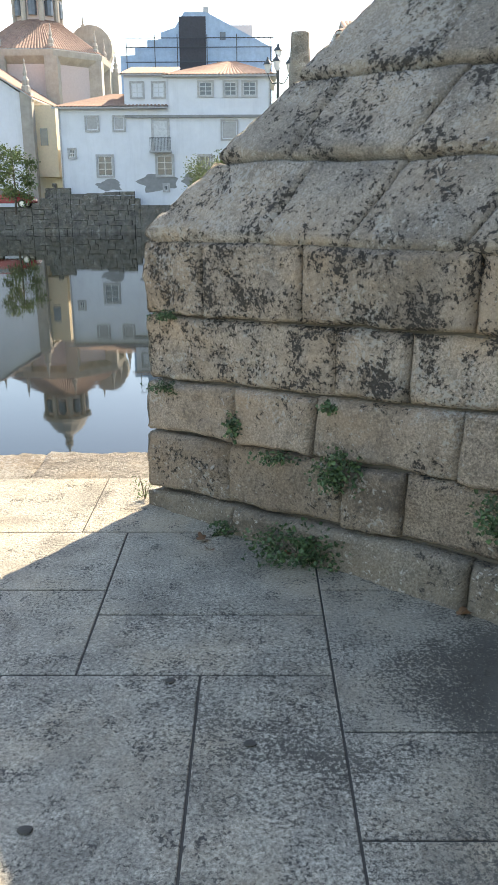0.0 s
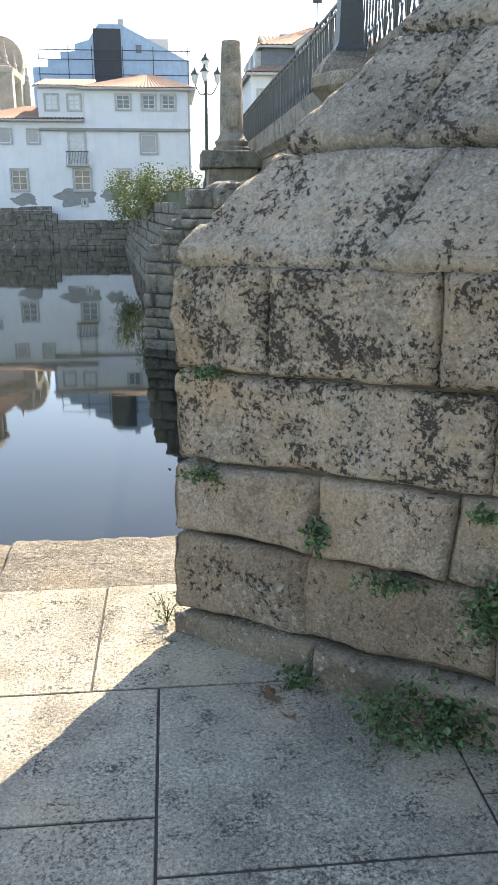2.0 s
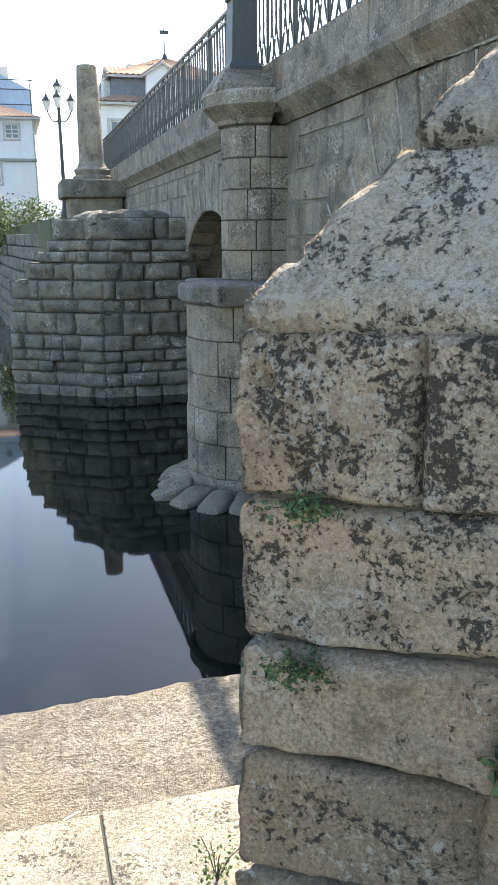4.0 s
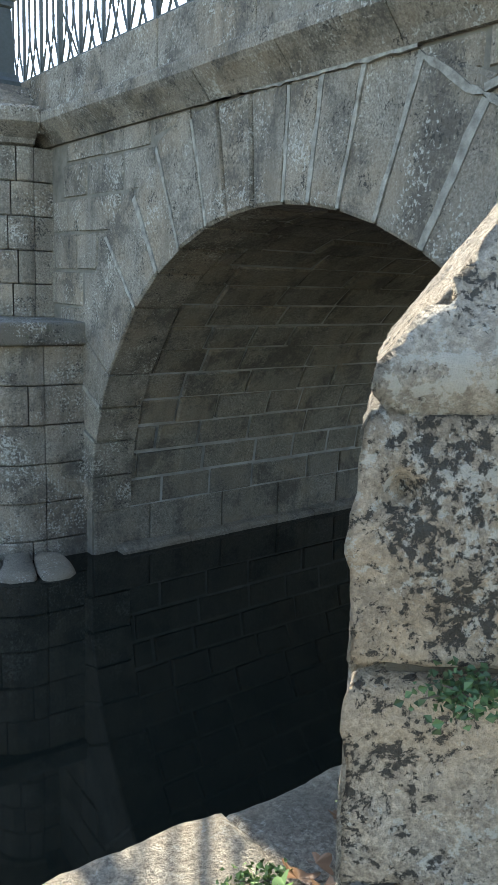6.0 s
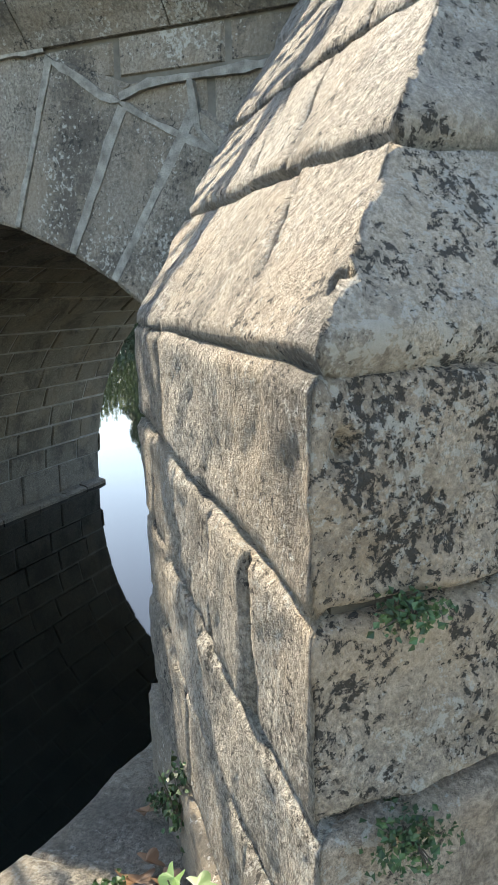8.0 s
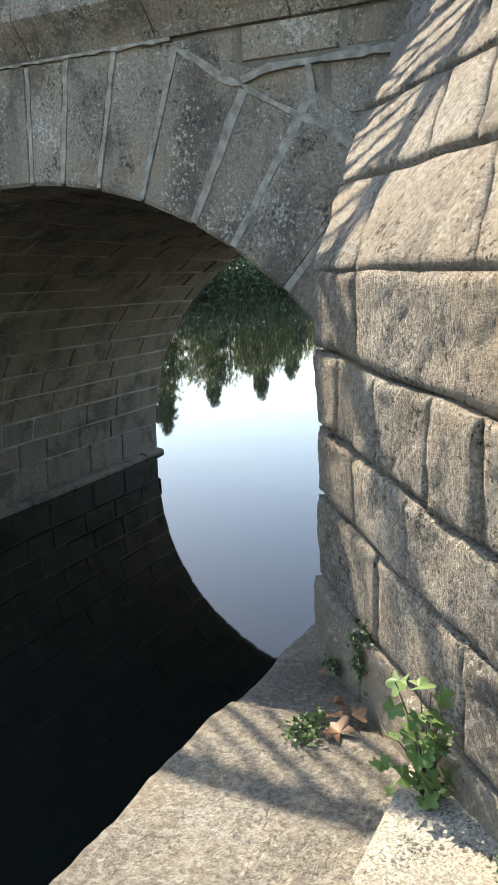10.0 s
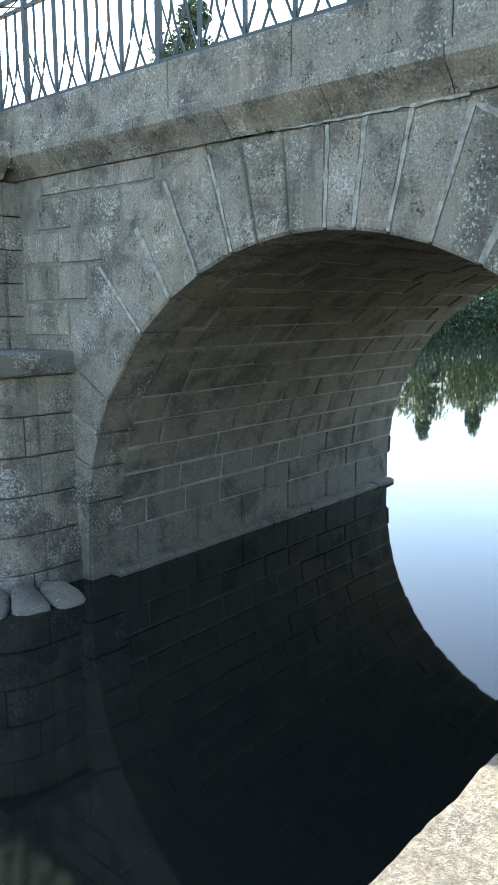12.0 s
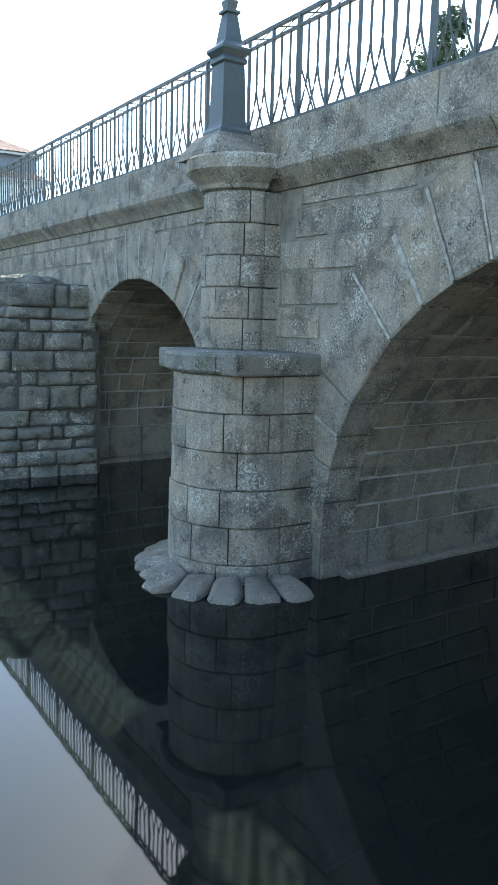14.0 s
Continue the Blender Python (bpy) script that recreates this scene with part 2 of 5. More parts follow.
def tube(points, r, sides=6, taper=1.0):
    """A bar of round section along a line of points."""
    pts = [Vector(p) for p in points]
    verts, faces = [], []
    for i, p in enumerate(pts):
        d = (pts[min(i + 1, len(pts) - 1)] - pts[max(i - 1, 0)]).normalized()
        a = d.orthogonal().normalized() if abs(d.z) > 0.95 else d.cross(Vector((0, 0, 1))).normalized()
        b = d.cross(a)
        rr = r * (1 + (taper - 1) * i / max(1, len(pts) - 1))
        for k in range(sides):
            t = 2 * math.pi * k / sides
            verts.append(p + a * rr * math.cos(t) + b * rr * math.sin(t))
    for i in range(len(pts) - 1):
        for k in range(sides):
            j = (k + 1) % sides
            faces.append((i * sides + k, i * sides + j, (i + 1) * sides + j, (i + 1) * sides + k))
    faces.append(tuple(range(sides)))
    faces.append(tuple(range((len(pts) - 1) * sides, len(pts) * sides)))
    return verts, faces


def joined(shapes):
    verts, faces = [], []
    for v, f in shapes:
        n = len(verts)
        verts += list(v)
        faces += [tuple(i + n for i in q) for q in f]
    return verts, faces


HOLES = []   # drilled or broken holes: place, radius, depth


def stone(bl, br, tr, tl, out, depth=0.12, soft=(0.03, 0.03, 0.03, 0.03), rough=0.012, res=0.03, left=None, right=None, seed=0.0, wear=0.02, back_way=None):
    """A worn block: a front face that rounds off at its joints (left, right, bottom, top) and waves a little, sides and a back.
    left, right: the outward way at an edge that turns a corner."""
    bl, br, tr, tl, out = (Vector(v) for v in (bl, br, tr, tl, out))
    out.normalize()
    wide, tall = max((br - bl).length, (tr - tl).length), max((tl - bl).length, (tr - br).length)
    nx, ny = max(4, min(90, round(wide / res))), max(4, min(60, round(tall / res)))
    rise = (tl - bl).normalized()
    verts, faces = [], []
    off = Vector((seed * 7.1, seed * 3.7, seed * 5.3))
    for j in range(ny + 1):
        v = j / ny
        for i in range(nx + 1):
            u = i / nx
            p = (bl * (1 - u) + br * u) * (1 - v) + (tl * (1 - u) + tr * u) * v
            p = p + rise * (0.011 * noise.noise(p * 3.3) + 0.004 * noise.noise(p * 11))
            way = out
            if left is not None:
                way = out.lerp(Vector(left), max(0, 1 - u * wide / 0.06))
            if right is not None:
                way = way.lerp(Vector(right), max(0, 1 - (1 - u) * wide / 0.06))
            back = 0.0
            wob = wear * noise.noise(p * 6 + off)
            for dist, e in ((u * wide, soft[0]), ((1 - u) * wide, soft[1]), (v * tall, soft[2]), ((1 - v) * tall, soft[3])):
                if e > 0:
                    e = max(0.006, e + wob)
                    if dist < e:
                        back = max(back, e - math.sqrt(max(0.0, e * e - (e - dist) ** 2)))
            lift = rough * (noise.noise(p * 5 + off) + 0.6 * noise.noise(p * 15) + 0.35 * noise.noise(p * 42))
            for spot, rad, deep in HOLES:
                d = (p - spot).length
                if d < rad * 2:
                    lift -= deep * math.exp(-((d / rad) ** 6))
            verts.append(p + way * (lift - back))
    w = nx + 1
    for j in range(ny):
        for i in range(nx):
            faces.append((j * w + i, j * w + i + 1, (j + 1) * w + i + 1, (j + 1) * w + i))
    ring = [i for i in range(nx + 1)] + [(j + 1) * w - 1 for j in range(1, ny + 1)] + [ny * w + i for i in range(nx - 1, -1, -1)] + [j * w for j in range(ny - 1, 0, -1)]
    n0 = len(verts)
    for i in ring:
        verts.append(verts[i] - (out if back_way is None else -Vector(back_way)) * depth)
    for k in range(len(ring)):
        q = (k + 1) % len(ring)
        faces.append((ring[k], ring[q], n0 + q, n0 + k))
    faces.append(tuple(n0 + k for k in range(len(ring))))
    return verts, faces


def chip(bl, br, tr, tl, out, depth=0.1, edge=0.02, seed=0.0, wild=1.0):
    """A cheap dressed block: a flat front with chamfered joints, slightly uneven."""
    bl, br, tr, tl, out = (Vector(v) for v in (bl, br, tr, tl, out))
    out.normalize()
    mid = (bl + br + tr + tl) / 4
    r = random.Random(round(seed * 1000) + round(mid.x * 97 + mid.y * 31 + mid.z * 53))
    lift = out * r.uniform(-0.008, 0.012) * wild
    outer = [p for p in (bl, br, tr, tl)]
    inner = []
    for p in outer:
        d = (mid - p)
        inner.append(p + d.normalized() * edge * r.uniform(1.2, 2.0) + lift + out * r.uniform(-0.004, 0.004))
    outer = [p - out * edge * 0.9 for p in outer]
    verts = inner + outer + [p - out * depth for p in outer]
    faces = [(0, 1, 2, 3)]
    for a in range(4):
        b = (a + 1) % 4
        faces += [(a, b, 4 + b, 4 + a), (4 + a, 4 + b, 8 + b, 8 + a)]
    faces.append((8, 9, 10, 11))
    return verts, faces


def leaves(n, centre, size, leaf, seed, flat=None, droop=0.0):
    """Many small folded leaves scattered in an uneven cloud."""
    r = random.Random(seed)
    verts, faces = [], []
    c, s = Vector(centre), Vector(size)
    while len(faces) < 2 * n:
        p = Vector((r.gauss(0, 0.42), r.gauss(0, 0.42), r.gauss(0, 0.42)))
        if p.length > 1.1 or noise.noise(p * 2.3 + Vector((seed, 0, 0))) < -0.18:
            continue
        p = c + Vector((p.x * s.x, p.y * s.y, p.z * s.z))
        a = Vector((r.uniform(-1, 1), r.uniform(-1, 1), r.uniform(-0.8, 0.5) - droop)).normalized()
        if flat is not None:
            a = (a - Vector(flat) * a.dot(Vector(flat)) * 0.6).normalized()
        b = a.orthogonal().normalized()
        b.rotate(Matrix.Rotation(r.uniform(0, 6.3), 3, a))
        k = leaf * r.uniform(0.6, 1.4)
        n0 = len(verts)
        up = a.cross(b) * k * 0.22
        verts += [p, p + a * k * 0.5 + b * k * 0.42 + up, p + a * k, p + a * k * 0.5 - b * k * 0.42 + up]
        faces += [(n0, n0 + 1, n0 + 2), (n0, n0 + 2, n0 + 3)]
    return verts, faces

# ---- the plan, in metres ----
WATER_Z = -1.42
LEDGE_Z, LEDGE_Y0, LEDGE_Y1 = -0.07, 4.66, 5.38
BX, BX_FAR = 2.40, 8.95            # upstream and downstream faces of the bridge
DECK0, DECK1, KERB = 2.82, 3.12, 3.52   # under the cornice, top of the cornice, top of the kerb course
TIP = Vector((-0.35, 4.255, 0))     # nose of the near cutwater
A_DIR = Vector((math.cos(radians(-39.4)), math.sin(radians(-39.4)), 0))
B_DIR = Vector((math.cos(radians(41.4)), math.sin(radians(41.4)), 0))
A_OUT = Vector((A_DIR.y, -A_DIR.x, 0))
B_OUT = Vector((-B_DIR.y, B_DIR.x, 0))
B_END = 1.49
ARCHES = [(8.06, -0.95, 2.99), (16.00, -0.75, 2.72)]   # centre y, centre z, radius
PIER_X, PIER_Y, PIER_R = 1.96, 12.02, 0.80
BUTTRESS_X, BUTTRESS_Y, BUTTRESS_R = 2.20, 12.50, 0.47
CAP_Z = 1.42
SKEW = 0.05                        # the arches run slightly askew through the bridge
RIDGE = Vector((1.0, 0.0, 0.90))

# ---- ground, water, paving ----
ground = part("ground", mesh_of("ground", [(-900, -900, -2.6), (1200, -900, -2.6), (1200, 1500, -2.6), (-900, 1500, -2.6)], [(0, 1, 2, 3)]), EARTH)
tagged(ground, "dark silty river bed and low ground", "ground", kind="structure")
water = part("water", mesh_of("water", [(-400, -30, WATER_Z), (600, -30, WATER_Z), (600, 400, WATER_Z), (-400, 400, WATER_Z)], [(0, 1, 2, 3)]), WATER)
tagged(water, "still dark green river water with reflections", "water", kind="structure")

floor = part("pavement", cube(-9.0, -6.0, -2.6, 6.0, LEDGE_Y0 - 0.01, -0.007), PAVE_JOINT)
tagged(floor, "quay paving of large grey granite slabs", "pavement", kind="structure")


def paving_slabs():
    """Rows of slabs in running order: each row's joints, then the rows to the sides filled at random."""
    r = random.Random(4)
    near = [(-1.62, 3.875, -0.67, 4.655), (-0.665, 3.875, 0.9, 4.655), (0.9, 3.875, 2.0, 4.655), (-1.5, 3.270, -0.44, 3.870), (-0.435, 3.065, 0.47, 3.870), (0.475, 3.270, 1.5, 3.870),
            (-1.35, 2.645, -0.44, 3.265), (-0.435, 2.645, 0.47, 3.060), (0.475, 2.335, 1.35, 3.265), (0.475, 1.895, 1.25, 2.330), (0.475, 1.455, 1.3, 1.890),
            (-0.70, 1.50, 0.0, 2.640), (0.005, 1.51, 0.47, 2.640), (-1.6, 1.55, -0.705, 2.640)]
    slabs = list(near)
    y = 4.655
    for h in (0.805, 0.63, 0.635, 1.03, 0.74, 0.8, 0.7, 0.8, 0.75, 0.8, 0.75, 0.8, 0.8, 0.6):
        x = -8.95 + r.uniform(0, 0.5)
        while x < 5.7:
            w = r.uniform(0.65, 1.05)
            slabs.append((x, y - h + 0.005, x + w - 0.005, y))
            x += w
        y -= h
    for k, (x0, y0, x1, y1) in enumerate(slabs):
        if k >= len(near):
            # fill rows give way to the slabs laid by hand
            hit = [q for q in near if x0 < q[2] - 0.01 and x1 > q[0] + 0.01 and y0 < q[3] - 0.01 and y1 > q[1] + 0.01]
            for q in hit:
                if x0 < q[0] <= x1:
                    x1 = min(x1, q[0] - 0.005)
                elif x0 < q[2] <= x1:
                    x0 = max(x0, q[2] + 0.005)
                else:
                    x1 = x0
            if x1 - x0 < 0.08:
                continue
        g, b = 0.0018, 0.0025
        z = r.uniform(-0.003, 0.0) - (0.001 if k >= len(near) else 0)
        x, X, yy, Y = x0 + g, x1 - g, y0 + g, y1 - g
        verts = [(x, yy, z - b), (X, yy, z - b), (X, Y, z - b), (x, Y, z - b), (x + b, yy + b, z), (X - b, yy + b, z), (X - b, Y - b, z), (x + b, Y - b, z),
                 (x, yy, -0.1), (X, yy, -0.1), (X, Y, -0.1), (x, Y, -0.1)]
        faces = [(4, 5, 6, 7), (0, 1, 5, 4), (1, 2, 6, 5), (2, 3, 7, 6), (3, 0, 4, 7), (0, 1, 9, 8), (1, 2, 10, 9), (2, 3, 11, 10), (3, 0, 8, 11)]
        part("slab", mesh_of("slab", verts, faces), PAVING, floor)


ledge = part("quay_wall", cube(-9.0, LEDGE_Y0 - 0.02, -2.6, 1.6, LEDGE_Y1 - 0.06, LEDGE_Z - 0.05), JOINT)
tagged(ledge, "rough granite quay edge above the water", "quay", kind="structure")


def ledge_stones():
    r = random.Random(8)
    xs = [-8.9, -7.6, -6.1, -4.9, -3.6, -2.25, -1.2, 0.23, 1.45]
    for k, (x0, x1) in enumerate(zip(xs, xs[1:])):
        y1 = LEDGE_Y1 + r.uniform(-0.02, 0.03)
        z = LEDGE_Z + r.uniform(-0.008, 0.008) - (0.02 if x0 > 0.2 else 0)
        near = x0 > -2.5
        me = mesh_of("coping_stone", *stone((x0, LEDGE_Y0, z), (x1 - 0.008, LEDGE_Y0, z), (x1 - 0.008, y1, z), (x0, y1 + r.uniform(-0.02, 0.02), z), (0, 0, 1),
                     0.32, (0.012, 0.012, 0.0, 0.05), 0.012 if near else 0.01, 0.025 if near else 0.08, seed=k, wear=0.03), smooth=True)
        part("coping_stone", me, LEDGE, ledge)
    for j in range(3):
        z1, z0 = LEDGE_Z - 0.34 - j * 0.42, LEDGE_Z - 0.75 - j * 0.42
        x = -8.9 + 0.3 * j
        while x < 1.2:
            w = r.uniform(0.6, 1.1)
            part("stone_block", mesh_of("b", *chip((x + w - 0.01, LEDGE_Y1 - 0.03, z0), (x, LEDGE_Y1 - 0.03, z0), (x, LEDGE_Y1 - 0.03, z1), (x + w - 0.01, LEDGE_Y1 - 0.03, z1), (0, 1, 0), 0.1, 0.015)), LEDGE, ledge)
            x += w


# ---- near cutwater ----
cutwater = thing("stone_cutwater", "pointed granite bridge cutwater with lichen-spotted blocks and stepped sloping cap", "bridge pier", TIP)


def at_a(u, z, inset=0.0):
    return TIP + A_DIR * u - A_OUT * inset + Vector((0, 0, z))


def at_b(u, z, inset=0.0):
    """A place on the sunny face, which leans out a little towards its top."""
    return TIP + B_DIR * u + B_OUT * (0.035 * max(0.0, z) / 1.4 * min(1.0, u / 0.5) - inset) + Vector((0, 0, z))


NOSE = Vector((-1, 0, 0))


def cutwater_core():
    a_end = (BX + 0.3 - TIP.x) / A_DIR.x
    foot = [at_a(a_end, 0, 0.045), TIP + Vector((0.07, 0, 0)), at_b(B_END - 0.03, 0, 0.045), Vector((BX + 0.3, 5.23, 0))]
    n = len(foot)
    verts = [Vector((p.x, p.y, -2.6)) for p in foot] + [Vector((p.x, p.y, CAP_Z - 0.06)) for p in foot]
    faces = [tuple(range(n)), tuple(range(n, 2 * n))] + [(i, (i + 1) % n, n + (i + 1) % n, n + i) for i in range(n)]
    wpart("core", mesh_of("core", verts, faces), JOINT, cutwater, "earthy mortar core")
    # core of the cap, under the slabs
    k1 = 1.9
    d = 0.075
    low = [at_a(2.6, CAP_Z - d, 0.03), TIP + Vector((0.09, 0, CAP_Z - d)), at_b(B_END, CAP_Z - d, 0.03), Vector((BX + 0.2, 5.26, CAP_Z - d)), Vector((BX + 0.2, 2.3, CAP_Z - d))]
    r = TIP + RIDGE * k1 + Vector((0.09, 0, CAP_Z - d))
    top = [r + A_DIR * 0.7, r, r + Vector((0.62, 0.75, 0.0)), r + Vector((0.8, 0.0, 0))]
    verts = low + top
    faces = [(0, 1, 6, 5), (1, 2, 7, 6), (2, 3, 7), (3, 4, 8, 7), (4, 0, 5, 8), (5, 6, 7, 8), (0, 1, 2, 3, 4)]
    wpart("core", mesh_of("core", verts, faces), JOINT, cutwater, "earthy mortar core")


def cutwater_blocks():
    p = Vector((-0.319, 4.213, 1.291)) - TIP
    p -= A_OUT * p.dot(A_OUT)
    HOLES.append((TIP + p, 0.024, 0.035))
    for u, z, rad in ((0.22, 1.20, 0.010), (0.30, 1.13, 0.012), (0.14, 1.09, 0.010), (0.55, 1.26, 0.014), (0.72, 1.16, 0.012), (0.85, 1.31, 0.012), (0.5, 0.88, 0.014), (0.3, 0.80, 0.016), (0.75, 0.93, 0.014)):
        HOLES.append((at_a(u, z), rad * 1.3, 0.012))
    top = CAP_Z - 0.025
    # rows: bottom and top heights at the nose and 1.9 m along, joints along face A, joints along face B, corner stone spans
    rows = [
        ((1.033, 1.115), (top, top + 0.03), [0, 0.38, 0.96, 1.75, 2.4, 3.1], [0, 1.08, B_END], (1.04, 1.14)),
        ((0.705, 0.83), (1.027, 1.109), [0, 1.14, 1.49, 1.92, 2.6, 3.1], [0, 0.30, 0.55, 0.92, 1.24, B_END], (0.705, 0.84)),
        ((0.425, 0.53), (0.698, 0.823), [0, 0.58, 1.04, 1.74, 2.4, 3.1], [0, 0.69, 1.1, B_END], (0.425, 0.56)),
        ((0.108, 0.24), (0.418, 0.523), [0, 0.54, 1.20, 1.50, 2.05, 2.7, 3.1], [0, 0.34, 0.91, B_END], (0.108, 0.22)),
        ((-0.10, -0.10), (0.098, 0.228), [-0.02, 0.59, 1.82, 2.5, 3.1], [0, 0.5, 1.02, B_END], (-0.10, -0.12)),
    ]
    r = random.Random(21)
    b_top = (top, top + 0.03)
    for k, (zb, zt, ja, jb, bb) in enumerate(rows):
        proud = 0.03 if k == 4 else (0.012 if k in (2, 3) else 0.0)
        # the lower courses take browner, then darker granite towards the foot
        mat = (PIER_STONE, PIER_STONE, PIER_MID, PIER_BROWN, PIER_LOW)[k]
        for i, (u0, u1) in enumerate(zip(ja, ja[1:])):
            g = 0.004
            lean = [0.0 if q == 0 else 0.022 * noise.noise(Vector((k * 3.1 + 0.4, q * 1.7 + 0.3, 0.5))) for q in (i, i + 1)]
            f = lambda z, u: z[0] + (z[1] - z[0]) * u / 1.9
            o = A_OUT * (proud + r.uniform(-0.012, 0.014))
            first = i == 0
            lo, hi = r.uniform(-0.006, 0.006), r.uniform(-0.006, 0.006)
            shapes = [stone(at_a(u0 - lean[0], f(zb, u0) + g + lo) + o, at_a(u1 - g - lean[1], f(zb, u1) + g) + o, at_a(u1 - g + lean[1], f(zt, u1) - g) + o, at_a(u0 + lean[0], f(zt, u0) - g + hi) + o, A_OUT, 0.14,
                            (0.0 if first else 0.03, 0.03, 0.026, 0.03), 0.019, 0.012 if u0 < 0.5 else 0.02 if u0 < 2 else 0.05, left=NOSE if first else None, seed=k * 10 + i, wear=0.022, back_way=(1, 0, 0) if first else None)]
            if first:
                v1 = jb[1]
                h = lambda z, u: z[0] + (z[1] - z[0]) * u / B_END
                s = stone(at_b(v1 - g, h(bb, v1) + g) + B_OUT * proud, at_b(0, f(zb, u0) + g + lo) + o, at_b(0, f(zt, u0) - g + hi) + o, at_b(v1 - g, h(b_top, v1) - g) + B_OUT * proud,
                          B_OUT, 0.14, (0.013, 0.0, 0.013, 0.013), 0.011, 0.022, right=NOSE, seed=k * 10 + 5, wear=0.008, back_way=(1, 0, 0))
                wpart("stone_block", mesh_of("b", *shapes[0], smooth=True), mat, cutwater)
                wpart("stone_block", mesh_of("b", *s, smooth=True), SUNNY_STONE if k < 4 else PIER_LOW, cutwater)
            else:
                wpart("stone_block", mesh_of("b", *shapes[0], smooth=True), mat, cutwater)
        h = lambda z, u: z[0] + (z[1] - z[0]) * u / B_END
        for i, (u0, u1) in enumerate(zip(jb[1:], jb[2:])):
            g = 0.006
            o = B_OUT * (r.uniform(-0.008, 0.01) + (0.02 if k == 4 else 0))
            last = i == len(jb) - 3
            s = stone(at_b(u1 - (0 if last else g), h(bb, u1) + g) + o, at_b(u0, h(bb, u0) + g) + o, at_b(u0, h(b_top, u0) - g) + o, at_b(u1 - (0 if last else g), h(b_top, u1) - g) + o,
                      B_OUT, 0.14, (0.013, 0.013, 0.013, 0.013), 0.011, 0.022, seed=k * 10 + 50 + i, wear=0.016)
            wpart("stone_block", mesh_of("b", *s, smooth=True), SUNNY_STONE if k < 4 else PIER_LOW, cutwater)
        # flank towards the arch
        p0, p1 = at_b(B_END - 0.03, 0, 0.02), Vector((BX + 0.02, 5.27, 0))
        cuts = [0, 0.42 + 0.12 * (k % 2), 0.9, 1.0]
        for c0, c1 in zip(cuts, cuts[1:]):
            q0, q1 = p0.lerp(p1, c0), p0.lerp(p1, c1)
            wpart("stone_block", mesh_of("b", *chip(q1 + Vector((0, 0, bb[1])), q0 + Vector((0, 0, bb[1])), q0 + Vector((0, 0, b_top[1] - 0.01)), q1 + Vector((0, 0, b_top[1] - 0.01)), (0, 1, 0), 0.12, 0.015)), PIER_STONE, cutwater)
        b_top = (bb[0] - 0.003, bb[1] - 0.003)
    # flank down to the water
    for j in range(3):
        z1, z0 = -0.14 - j * 0.42, -0.55 - j * 0.42
        for x0, x1 in ((0.8 + 0.1 * j, 1.5), (1.5, 2.16)):
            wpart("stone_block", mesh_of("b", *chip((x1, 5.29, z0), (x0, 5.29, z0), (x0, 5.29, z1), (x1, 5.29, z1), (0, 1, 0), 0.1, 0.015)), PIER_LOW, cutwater)


